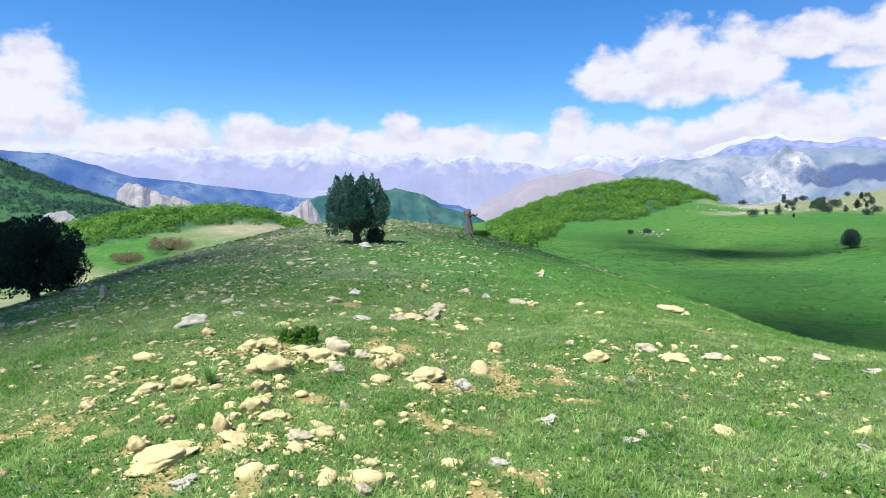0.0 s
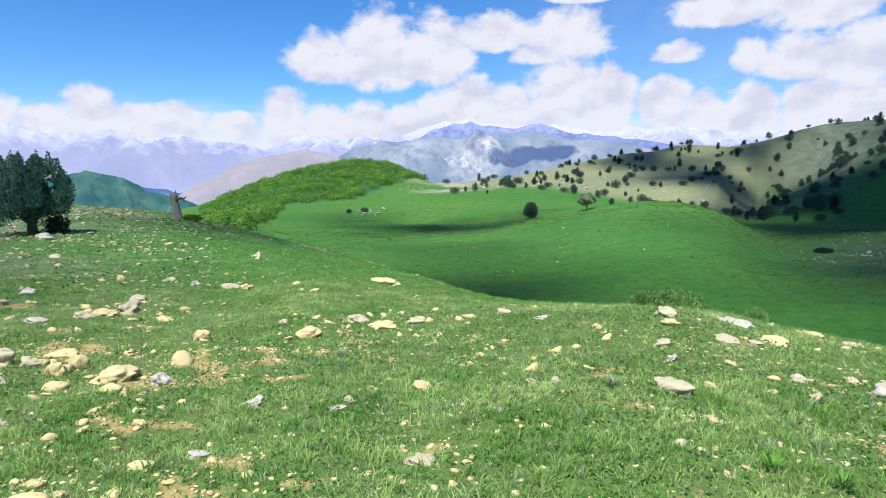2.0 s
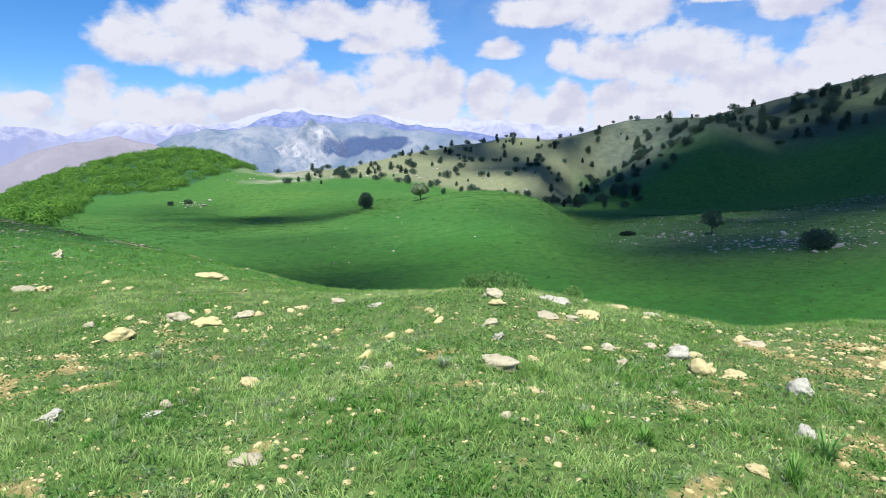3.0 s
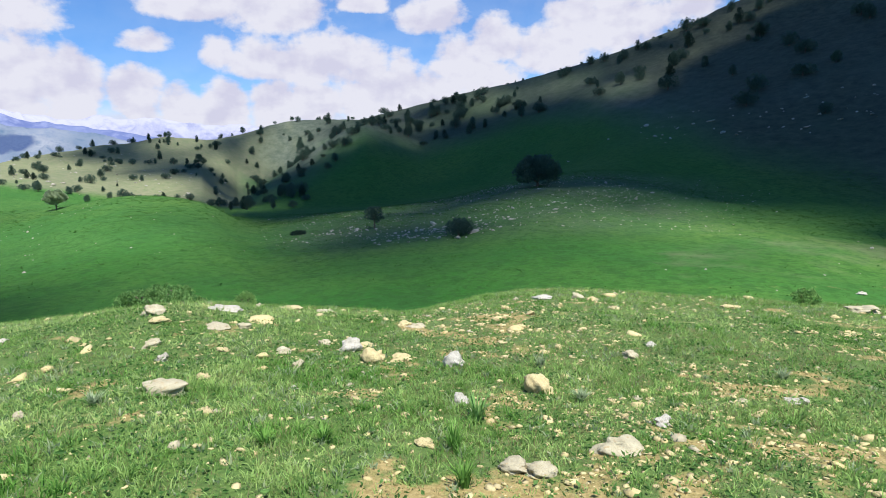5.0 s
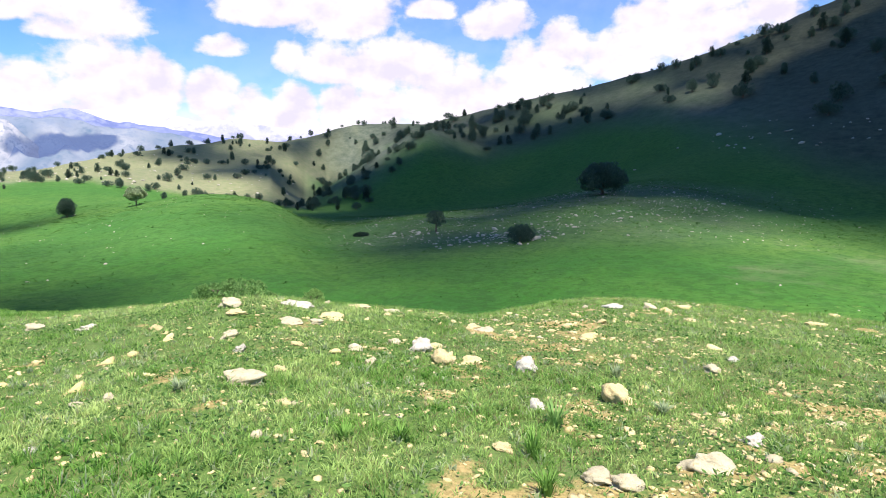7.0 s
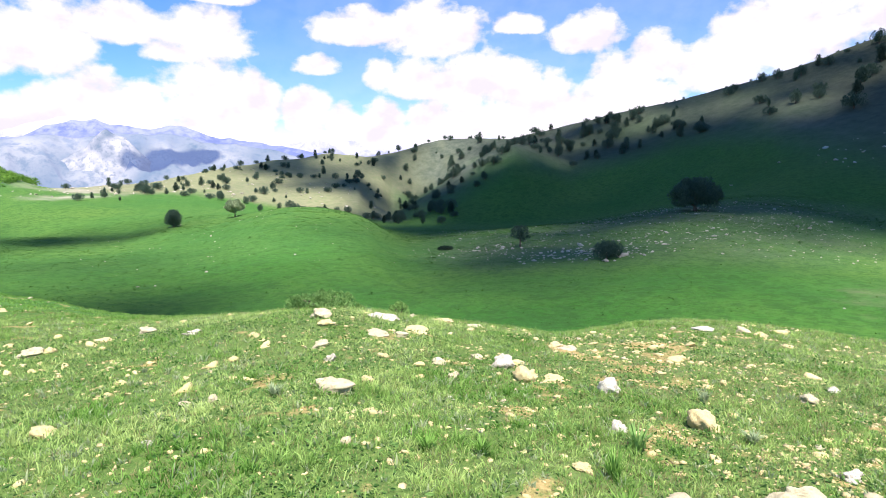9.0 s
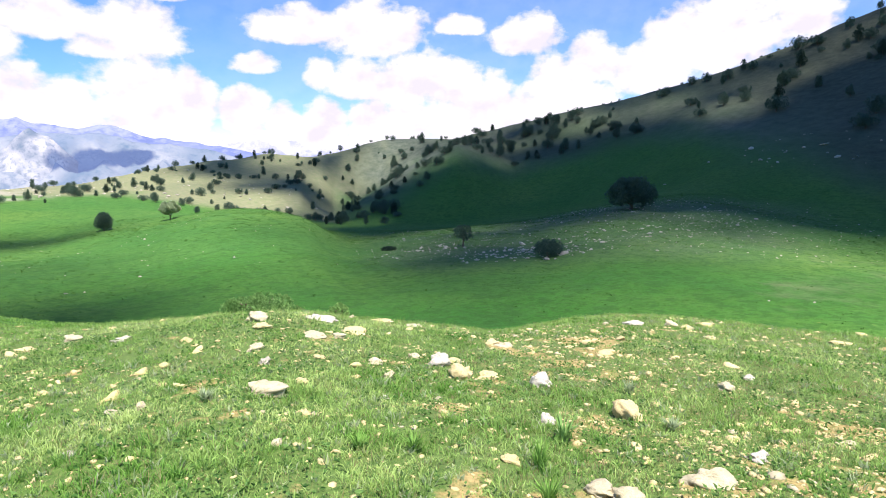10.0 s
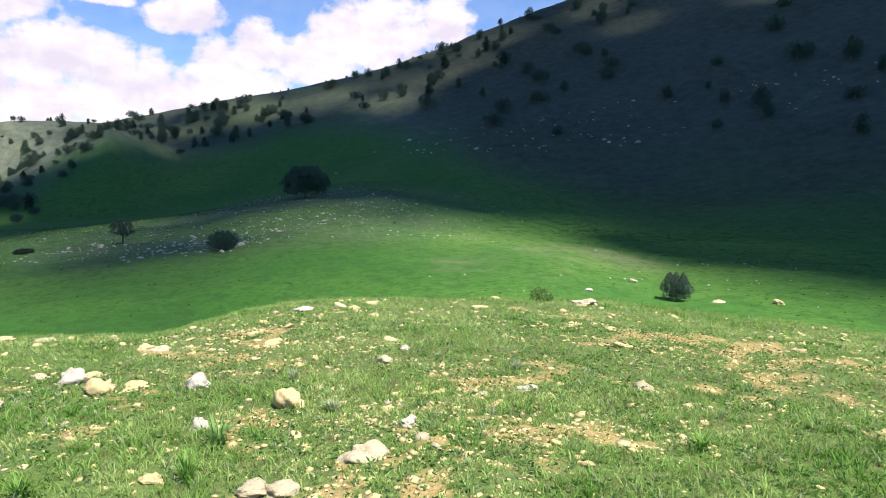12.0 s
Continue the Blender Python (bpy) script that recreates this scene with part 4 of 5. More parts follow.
def place_copy(ob, heading, distance, turn=0.0, size=1.0, sink=0.05, tall=1.0):
    p = spot(heading, distance, sink)
    c = copy_thing(ob, Matrix.LocRotScale(p, Euler((0, 0, radians(turn))), None))
    c.scale = (size, size, size * tall)
    return c


def old_juniper():
    """The broad juniper on the crest: rounded, with pointed leaders over a short trunk."""
    plumes = tufted(1.36, 0.5, 3.2, 58, 5, 0.30, 1.25, 0.55)
    for x, y, top in ((-1.0, 0.1, 3.32), (-0.62, -0.2, 3.46), (-0.3, 0.2, 3.42), (0.28, 0.0, 3.5), (0.75, 0.15, 3.46), (1.02, -0.1, 3.2), (0.05, -0.4, 3.2)):
        plumes.append((x, y, top - 1.3, top, 0.21))
    plumes += [(-1.25, -0.1, 0.45, 1.3, 0.3), (-0.95, -0.5, 0.5, 1.2, 0.3), (1.0, -0.2, 0.62, 1.4, 0.3)]
    crown = crown_mesh("crown", plumes, 17000, 0.125, 0.06, M_JUNIPER, 11, 0.5)
    return tree_thing("juniper_tree", "broad dark green juniper tree with many upright tips on short trunk", "tree", crown, trunk_mesh(1.7, 0.19, 3, 6, 0.9, 0.25))


def round_juniper():
    crown = crown_mesh("crown", tufted(1.95, 0.12, 3.75, 70, 6, 0.46, 1.0, 0.75), 21000, 0.15, 0.075, M_SHADE_LEAF, 12, 0.5)
    return tree_thing("juniper_tree", "dense rounded dark juniper tree on the slope edge", "tree", crown, trunk_mesh(1.7, 0.2, 4, 5, 1.0, 0.2))


JUNIPER_AT, ROUND_AT = (-7.7, 30.0), (-33.0, 30.5)
stand(old_juniper(), *JUNIPER_AT, turn=20, size=0.98)
stand(round_juniper(), *ROUND_AT, turn=0, size=0.90)


def shrub_mesh(name, width, height, count, leaf, material, seed):
    rng = np.random.default_rng(seed)
    c, w = plume_points(tufted(width * 0.46, 0.0, height, 26, seed, width * 0.13, 0.5 * height / width + 0.5, 0.5), count, rng, 0.3)
    v, f = sprigs(c, w + rng.normal(size=w.shape) * 0.5, leaf, leaf * 0.5, rng)
    return mesh_from(name, v, f, None, material, False)


def shrub_thing(name, label, width, height, count, leaf, material, seed):
    root = new(name)
    bm = bmesh.new()
    rng = random.Random(seed)
    for k in range(6):
        a = k / 6 * math.tau + rng.random()
        tube(bm, [(0, 0, -0.08), (math.cos(a) * width * 0.12, math.sin(a) * width * 0.12, height * 0.4), (math.cos(a) * width * 0.26, math.sin(a) * width * 0.26, height * 0.75)],
             [0.03 * width, 0.02 * width, 0.008 * width], 5)
    part("stems", bm_mesh("stems", bm, M_BARK), root)
    part("foliage", shrub_mesh("foliage", width, height, count, leaf, material, seed), root)
    return tagged(root, label, "shrub")


def dead_stump():
    """The torn grey trunk on the crest with one crooked arm."""
    s = Shader("weathered_dead_wood")
    n = s.noise(9, 6, 0.7, squash=(1, 1, 0.12))
    wood = s.done(s.mix(n, (0.06, 0.053, 0.045), (0.22, 0.195, 0.17)), 0.9, n, 0.9, 0.03)
    root = new("dead_tree_stump")
    bm = bmesh.new()
    tube(bm, [(0.05, 0, -0.3), (0, 0, 0.15), (-0.03, 0, 0.7), (-0.12, 0.05, 1.2), (-0.2, 0.05, 1.5)], [0.48, 0.34, 0.18, 0.15, 0.05], 9)
    tube(bm, [(-0.06, 0, 0.95), (-0.24, 0.05, 1.25), (-0.32, 0.02, 1.48)], [0.11, 0.07, 0.02], 6)
    tube(bm, [(-0.05, 0, 1.0), (0.02, 0, 1.35), (-0.02, 0, 1.62)], [0.13, 0.1, 0.03], 7)
    for k, (a, l) in enumerate(((0.3, 0.5), (2.4, 0.45), (4.2, 0.5))):
        tube(bm, [(0, 0, 0.25), (math.cos(a) * l * 0.6, math.sin(a) * l * 0.6, 0.06), (math.cos(a) * l, math.sin(a) * l, -0.12)], [0.16, 0.11, 0.05], 6)
    for v in bm.verts:
        v.co += Vector((noise.noise(v.co * 4), noise.noise(v.co * 4 + Vector((9, 0, 0))), 0)) * 0.06
    part("trunk", bm_mesh("trunk", bm, wood), root)
    bm = bmesh.new()
    tube(bm, [(-0.05, 0, 1.05), (0.18, 0, 1.2), (0.4, 0.04, 1.14), (0.52, 0.02, 1.26)], [0.11, 0.08, 0.06, 0.02], 7)
    tube(bm, [(0.3, 0.02, 1.17), (0.42, 0, 1.02), (0.47, 0, 0.98)], [0.05, 0.035, 0.012], 6)
    part("branch", bm_mesh("branch", bm, wood), root, "crooked broken side branch")
    return tagged(root, "dead grey tree stump with one crooked broken branch", "tree stump")


stand(dead_stump(), 2.4, 43.5, -5, 1.14)
stand(shrub_thing("shrub", "low dark green shrub beside the dead stump", 1.1, 0.42, 900, 0.14, M_SHRUB, 21), 3.6, 43.6)
stand(shrub_thing("shrub", "small dark shrub beneath the old juniper", 0.9, 0.75, 1200, 0.12, M_SHADE_LEAF, 22), JUNIPER_AT[0] + 1.55, JUNIPER_AT[1] - 0.5)

egg = crown_mesh("crown", tufted(1.75, 0.15, 4.0, 46, 31, 0.5, 1.1, 0.72, 0.15), 6000, 0.26, 0.14, M_HILL_LEAF, 31, 0.6)
stand(tree_thing("egg_shaped_tree", "single dense egg-shaped dark green tree in the meadow", "tree", egg, trunk_mesh(1.2, 0.2, 31, 3, 0.5)), 33.0, 154, 0, 0.98)
pale = crown_mesh("crown", tufted(2.2, 1.2, 4.2, 34, 32, 0.6, 0.7, 0.5), 4200, 0.40, 0.30, M_PALE_LEAF, 32, 0.5)
stand(tree_thing("flowering_tree", "pale flowering spreading tree at the meadow edge", "tree", pale, trunk_mesh(2.2, 0.16, 32, 5, 1.3, 0.4)), 37.9, 153, 0, 0.93)

lone = crown_mesh("crown", tufted(1.35, 1.0, 3.2, 22, 33, 0.42, 0.8, 0.45), 2200, 0.20, 0.11, M_HILL_LEAF, 33, 0.45)
stand(tree_thing("lone_tree", "small dark tree standing alone on the stony spur", "tree", lone, trunk_mesh(2.0, 0.13, 33, 4, 0.8, 0.45)), 63.1, 96, 0, 1.02)
dome = crown_mesh("crown", tufted(1.75, 0.05, 2.2, 34, 34, 0.46, 0.9, 0.6), 3600, 0.20, 0.11, M_HILL_LEAF, 34, 0.5)
stand(tree_thing("bushy_juniper", "low dome-shaped dark juniper among scattered stones", "tree", dome, trunk_mesh(0.9, 0.14, 34, 4, 0.7, 0.3)), 70.7, 79, 0, 0.98)
spread = crown_mesh("crown", tufted(4.4, 0.6, 6.2, 60, 36, 1.0, 0.9, 0.6), 8000, 0.42, 0.24, M_HILL_LEAF, 36, 0.5)
stand(tree_thing("spreading_tree", "large dark spreading tree on the spur crest", "tree", spread, trunk_mesh(3.2, 0.35, 36, 6, 2.2, 0.3)), 77.8, 131, 60, 1.0)
cone = crown_mesh("crown", tufted(1.15, 0.05, 2.3, 24, 35, 0.34, 1.4, 0.5, 0.2), 6500, 0.13, 0.065, M_HILL_LEAF, 35, 0.5)
stand(tree_thing("young_juniper", "bushy dark green young juniper on the lit valley side", "tree", cone, trunk_mesh(1.0, 0.1, 35, 3, 0.4)), 110.4, 52, 0, 0.92)

stand(shrub_thing("shrub", "round green shrub just beyond the knoll edge", 0.46, 0.33, 1500, 0.045, M_IRIS, 41), 98.9, 12.6, sink=0.02)
stand(shrub_thing("shrub", "low spreading pale green shrub round a white rock", 1.2, 0.33, 5200, 0.045, M_PALE_SHRUB, 42), 45.2, 11.5, sink=0.05)
stand(shrub_thing("shrub", "low spreading grey-green shrub at the knoll edge", 0.55, 0.19, 1800, 0.045, M_PALE_SHRUB, 43), 47.8, 11.8, sink=0.05)
stand(shrub_thing("shrub", "small upright dark green shrub at the knoll edge", 0.42, 0.34, 1700, 0.045, M_IRIS, 44), 52.2, 12.8, sink=0.05)
stand(shrub_thing("shrub", "grassy dark green tussock shrub on the open knoll", 0.5, 0.2, 700, 0.08, M_SHRUB, 45), -12.9, 8.6, sink=0.02)
stand(shrub_thing("shrub", "small dark shrub alone in the open meadow", 2.4, 1.5, 900, 0.25, M_HILL_LEAF, 49), 18.0, 196)
stand(shrub_thing("shrub", "small round dark shrub in the open meadow", 1.8, 1.3, 700, 0.25, M_HILL_LEAF, 50), 16.6, 192)
stand(shrub_thing("shrub", "low dark shrub by white stones on the spur", 2.6, 0.7, 900, 0.25, M_SHADE_LEAF, 46), 56.4, 101)

# kinds of hillside tree, each about one metre tall for one unit of size
HILL_LABELS = ("dark conical conifer on the dry hillside", "rounded dark juniper on the dry hillside", "broad bushy dark tree on the hillside", "slim upright conifer on the hillside")
HILL_SHAPES = (
    tufted(0.36, 0.06, 0.98, 16, 81, 0.14, 1.1, 0.6, 0.45), tufted(0.46, 0.05, 0.86, 18, 82, 0.15, 0.9, 0.65),
    tufted(0.56, 0.06, 0.72, 18, 83, 0.17, 0.8, 0.6), tufted(0.28, 0.05, 1.05, 14, 84, 0.12, 1.3, 0.6, 0.55))
HILL_TREES = []
for k, shape in enumerate(HILL_SHAPES):
    for v in range(2):
        c = crown_mesh("crown", shape, 1500, 0.066, 0.045, M_SHADE_LEAF if k == 3 and v else M_HILL_LEAF, 60 + k * 2 + v, 0.35)
        HILL_TREES.append(tree_thing("hillside_tree", HILL_LABELS[k], "tree", c, trunk_mesh(0.45, 0.035, 70 + k, 3, 0.15), "trees on the hillsides"))
# the first eight stand on the dry hill
for k, t in enumerate(HILL_TREES):
    stand(t, 31.0 + 3.1 * k, 262 + 11 * (k % 3), 40 * k, 3.0 + 0.3 * (k % 4))


FAR_TREES = []


def sow(count, a_lo, a_hi, r_lo, r_hi, dense, s_lo, s_hi, seed, far=False):
    """Hillside trees by chance where dense(heading, distance) allows; the far ones are joined later."""
    rng = random.Random(seed)
    made = 0
    while made < count:
        a = rng.uniform(a_lo, a_hi)
        r = math.sqrt(rng.uniform(r_lo**2, r_hi**2))
        if rng.random() > float(dense(a, r)):
            continue
        tree, turn = HILL_TREES[rng.randrange(8)], rng.uniform(0, 360)
        size, tall = rng.uniform(s_lo, s_hi) * (1 if rng.random() < 0.8 else 0.6), rng.uniform(0.85, 1.15)
        if far:
            FAR_TREES.append((tree, Matrix.LocRotScale(spot(a, r, 0.1), Euler((0, 0, radians(turn))), (size, size, size * tall))))
        else:
            place_copy(tree, a, r, turn, size, 0.1, tall)
        made += 1


def join_far_trees():
    vs, fs, slots, count = [], [], [], 0
    for tree, m in FAR_TREES:
        for slot, ob in enumerate(tree.children):
            me = ob.data
            v = np.empty(len(me.vertices) * 3, np.float32)
            me.vertices.foreach_get("co", v)
            me.calc_loop_triangles()
            f = np.empty(len(me.loop_triangles) * 3, np.int32)
            me.loop_triangles.foreach_get("vertices", f)
            w = np.array(m)
            vs.append(v.reshape(-1, 3) @ w[:3, :3].T + w[:3, 3])
            fs.append(f.reshape(-1, 3) + count)
            slots.append(np.full(len(f) // 3, 0 if me.materials[0] == M_BARK else 1, np.int32))
            count += len(vs[-1])
    me = mesh_from("far_trees", np.concatenate(vs), np.concatenate(fs), None, M_BARK, False)
    me.materials.append(M_HILL_LEAF)
    me.polygons.foreach_set("material_index", np.concatenate(slots))
    tagged(new("far_trees", me), "dark bushy trees scattered high on the mountain slope", "trees", kind="stuff")


def skyline_r(a):
    return np.interp(a, GRID, LAND_R[8])


sow(125, 27.5, 60, 225, 420, lambda a, r: (0.35 + 0.65 * (rough(*at(a, r), 45, 77) > 0.1)) * (r < skyline_r(a) + 4) * (r > np.interp(a, [27, 31, 36, 50, 56, 60], [262, 240, 225, 225, 215, 240])), 2.0, 3.9, 201)
sow(34, 49, 58, 205, 262, lambda a, r: 1.0, 2.4, 4.6, 202)
sow(24, 50, 58, 285, 400, lambda a, r: (r < skyline_r(a) + 3), 2.4, 4.4, 210, True)
sow(40, 56, 72, 250, 410, lambda a, r: (r < skyline_r(a) - 14) * (r > np.interp(a, [56, 72], [240, 300])), 3.0, 6.2, 203)
sow(56, 66, 96, 290, 395, lambda a, r: (r < skyline_r(a) - 12), 3.0, 6.0, 204, True)
sow(62, 88, 128, 190, 400, lambda a, r: (r < skyline_r(a) - 8) * (r > np.interp(a, [88, 100, 128], [250, 205, 185])), 4.5, 7.6, 205)
sow(34, 64, 100, 366, 396, lambda a, r: abs(r - skyline_r(a) - 1) < 4, 1.2, 2.0, 206, True)
sow(10, 38, 62, 350, 430, lambda a, r: abs(r - skyline_r(a)) < 5, 2.6, 4.2, 207, True)
sow(34, 27, 43, 232, 330, lambda a, r: (r < skyline_r(a) + 2) * (r > np.interp(a, [27, 31, 36, 43], [262, 240, 228, 230])), 2.0, 3.6, 209)
sow(6, 23.5, 30, 225, 290, lambda a, r: (r < skyline_r(a)), 2.0, 3.4, 208)
sow(32, 58, 74, 290, 410, lambda a, r: (r < skyline_r(a) - 10), 3.0, 6.0, 211, True)
join_far_trees()


def thicket(label, zones, material, m, seed):
    """Shrub woodland: nobody could count it."""
    rng = np.random.default_rng(seed)
    cs, ws, ls, ds = [], [], [], []
    for a_lo, a_hi, r_lo, r_hi, n, size in zones:
        a = rng.uniform(a_lo, a_hi, n * 3)
        r = np.sqrt(rng.uniform(r_lo**2, r_hi**2, n * 3))
        x, y = r * np.sin(np.radians(a)), r * np.cos(np.radians(a))
        keep = (woodland(x, y) if r_hi < 500 else 0.5 + 0.5 * rough(x, y, 40, 33)) > rng.uniform(0.15, 0.95, n * 3)
        x, y = x[keep][:n], y[keep][:n]
        z = land(x, y)
        s = size * np.clip(np.exp(0.45 * rng.normal(size=len(x))), 0.35, 1.8)
        d = rng.normal(size=(len(x), m, 3))
        d[..., 2] = np.abs(d[..., 2])
        d /= np.linalg.norm(d, axis=2, keepdims=True)
        c = np.stack([x, y, z], 1)[:, None] + d * s[:, None, None] * rng.uniform(0.72, 1.04, (len(x), m, 1)) * [1, 1, 1.0]
        cs.append(c.reshape(-1, 3))
        ws.append(np.cross(d, rng.normal(size=d.shape)).reshape(-1, 3))
        ds.append(d.reshape(-1, 3))
        ls.append(np.repeat(s, m) * (0.17 if m > 150 else 0.22 if m > 50 else 0.42))
    c, w, l = np.concatenate(cs), np.concatenate(ws), np.concatenate(ls)
    v, f = sprigs(c, w, l[:, None], l[:, None] * 0.8, rng, np.concatenate(ds))
    ob = new("shrub_thicket", mesh_from("shrub_thicket", v, f, None, material, False))
    tagged(ob, label, "thicket", kind="stuff")


thicket("bright green shrub woodland covering the round hill", ((3.5, 23.8, 110, 350, 1300, 1.75), (5.5, 16, 60, 112, 240, 0.7)), M_SHRUB, 210, 9)
thicket("bright green low bushes on the near rise", ((-34, -12, 92, 172, 800, 1.15), (-33, -27, 58, 90, 150, 0.8)), M_SHRUB, 100, 10)
thicket("dull green scrub on the far wooded slope", ((-48, -25, 340, 640, 5000, 1.6),), M_FAR_SHRUB, 18, 11)
stand(shrub_thing("shrub", "bare brown twiggy shrub below the near rise", 6.5, 1.9, 3000, 0.22, M_BROWN_SHRUB, 47), -23.4, 104)
stand(shrub_thing("shrub", "wide bare brown thorn shrub below the near rise", 4.5, 1.3, 2400, 0.2, M_BROWN_SHRUB, 48), -26.6, 100)

# ---------------------------------------------------------------- rocks on the knoll: heading, distance, width, height
ROCKS_1 = [(-9.4, 7.2, 0.36, 0.26), (-10.8, 7.02, 0.44, 0.16), (-15.2, 6.62, 0.44, 0.18), (-17, 7.74, 0.27, 0.15), (-15.3, 8.11, 0.28, 0.13), (-9.6, 6.52, 0.21, 0.12), (-5.5, 6.67, 0.18, 0.12), (-3.9, 6.79, 0.2, 0.12), (-1.3, 6.33, 0.38, 0.17), (1.9, 6.13, 0.17, 0.1), (-7.3, 7.05, 0.19, 0.1), (-16.3, 5.78, 0.16, 0.11), (-14.3, 5.92, 0.13, 0.05), (-25.2, 6.3, 0.26, 0.11), (-22.2, 6.29, 0.24, 0.11), (-23.2, 6.4, 0.11, 0.08), (-16.8, 5.2, 0.21, 0.13), (-19.4, 4.81, 0.15, 0.12), (-18.5, 5.11, 0.12, 0.06), (-14.9, 4.99, 0.22, 0.07), (-8.9, 5.24, 0.1, 0.09), (-24.1, 5.3, 0.13, 0.07), (-26, 4.9, 0.16, 0.09), (-24.3, 4.47, 0.45, 0.17)]
ROCKS_2 = [(-18, 4.51, 0.24, 0.06), (-12.9, 4.34, 0.19, 0.09), (-11.1, 4.46, 0.18, 0.06), (-22.6, 3.96, 0.19, 0.07), (-29.7, 5.37, 0.13, 0.06), (-29.6, 6.26, 0.14, 0.08), (-7.2, 3.47, 0.11, 0.08), (-8.9, 3.6, 0.08, 0.05), (-6.2, 3.92, 0.11, 0.05), (-4.6, 3.68, 0.08, 0.08), (0.9, 4.85, 0.1, 0.05), (5.5, 4.13, 0.15, 0.07), (-1.1, 4.47, 0.06, 0.04), (10, 5.08, 0.18, 0.06), (18.4, 4.97, 0.11, 0.06), (25.1, 5.39, 0.18, 0.07), (-9.8, 13.09, 0.33, 0.14), (-7.9, 14.23, 0.32, 0.18), (-0.8, 11.21, 0.46, 0.22), (-2.7, 10.96, 0.4, 0.12), (-4.2, 10.71, 0.29, 0.1), (-7.3, 10.48, 0.28, 0.08), (-0.3, 12.56, 0.34, 0.16), (-1.5, 15.73, 0.2, 0.14)]
ROCKS_3 = [(2.3, 15.9, 0.29, 0.14), (4, 15.55, 0.2, 0.11), (6.9, 14.59, 0.46, 0.13), (8.2, 13.83, 0.25, 0.1), (9, 21.78, 0.39, 0.23), (14.2, 7.83, 0.29, 0.18), (18.1, 8.71, 0.3, 0.12), (20.8, 8.34, 0.36, 0.1), (23.6, 8.57, 0.29, 0.09), (5.1, 8.39, 0.21, 0.11), (11.9, 8.84, 0.16, 0.08), (20.5, 16.32, 0.69, 0.17), (31.5, 9.62, 0.24, 0.09), (-21.8, 10.19, 0.52, 0.19), (-20.4, 8.99, 0.19, 0.08), (-24.7, 8.78, 0.16, 0.06), (-28.4, 18.86, 0.23, 0.36), (-6.9, 27.2, 0.53, 0.19), (-29.2, 10.29, 0.12, 0.07), (2, 10.5, 0.24, 0.08), (-32.9, 9.07, 0.14, 0.04), (-18.1, 10.77, 0.19, 0.07), (46.7, 5.1, 0.33, 0.13), (61.4, 6.78, 0.26, 0.14)]
ROCKS_4 = [(63.6, 6.23, 0.24, 0.11), (65.9, 6.3, 0.21, 0.07), (45.4, 8.56, 0.28, 0.12), (46.1, 7.95, 0.21, 0.08), (45.5, 6.84, 0.19, 0.07), (46.4, 6.32, 0.12, 0.07), (50.6, 7.71, 0.23, 0.05), (54.1, 8.19, 0.24, 0.09), (52.5, 7.79, 0.13, 0.07), (50.9, 8.99, 0.38, 0.08), (53.4, 10.8, 0.11, 0.07), (56.2, 10.24, 0.33, 0.07), (58.8, 10.12, 0.28, 0.05), (17.1, 4.76, 0.16, 0.03), (25.6, 3.66, 0.18, 0.08), (49.7, 5.49, 0.12, 0.05), (37, 5.35, 0.1, 0.06), (32, 4.47, 0.08, 0.05), (34.6, 5.41, 0.1, 0.05), (20.2, 5.3, 0.08, 0.05), (57.1, 5.86, 0.14, 0.06), (56.9, 5.21, 0.08, 0.04), (59.1, 7.14, 0.14, 0.05), (66.2, 8.3, 0.18, 0.07)]
ROCKS_5 = [(67.2, 8.15, 0.24, 0.05), (35, 8.85, 0.24, 0.05), (70.8, 5.96, 0.21, 0.15), (78.2, 5.15, 0.21, 0.14), (71.3, 4.77, 0.13, 0.09), (84.7, 3.93, 0.28, 0.14), (88, 4.45, 0.15, 0.08), (76.3, 3.57, 0.18, 0.1), (77.9, 3.54, 0.17, 0.08), (68.4, 3.89, 0.12, 0.07), (55.9, 6.49, 0.15, 0.05), (50, 4.53, 0.11, 0.06), (51, 4.58, 0.07, 0.04), (78, 10.5, 0.32, 0.07), (81.3, 11.12, 0.24, 0.1), (93.5, 10.86, 0.27, 0.07), (102.6, 11.71, 0.54, 0.11), (87.4, 7.06, 0.12, 0.05), (85.5, 6.48, 0.14, 0.07), (79.7, 6.85, 0.07, 0.05), (94.1, 5.37, 0.09, 0.03), (97.9, 5.39, 0.21, 0.04), (113.8, 52.15, 1.07, 0.21), (118.2, 53.89, 0.77, 0.43)]
ROCKS_6 = [(106.8, 59.2, 0.82, 0.36), (103, 51.79, 0.73, 0.27)]
ROCKS_ALL = ROCKS_1 + ROCKS_2 + ROCKS_3 + ROCKS_4 + ROCKS_5 + ROCKS_6
ROCK_MESHES = {}
for kind, mat in (("pale", M_ROCK), ("ochre", M_ROCK_YELLOW), ("grey", M_ROCK_GREY)):
    ROCK_MESHES[kind] = [rock_mesh("rock", 3 + k + 10 * len(kind), mat, 0.62 + 0.12 * (k % 3), 0.56 + 0.14 * (k % 3)) for k in range(5)]
ROCK_KINDS = {61.4: "grey", 63.6: "ochre", 65.9: "ochre", 70.8: "grey", 78.2: "ochre", 71.3: "grey", 84.7: "pale", 88.0: "grey", 46.7: "pale", 14.2: "ochre", 1.9: "grey", -22.6: "grey", 5.5: "grey", 76.3: "pale", 77.9: "pale", 68.4: "ochre"}
ROCK_WORDS = {"pale": "pale cream limestone rock", "ochre": "yellowish ochre limestone rock", "grey": "whitish grey limestone rock"}


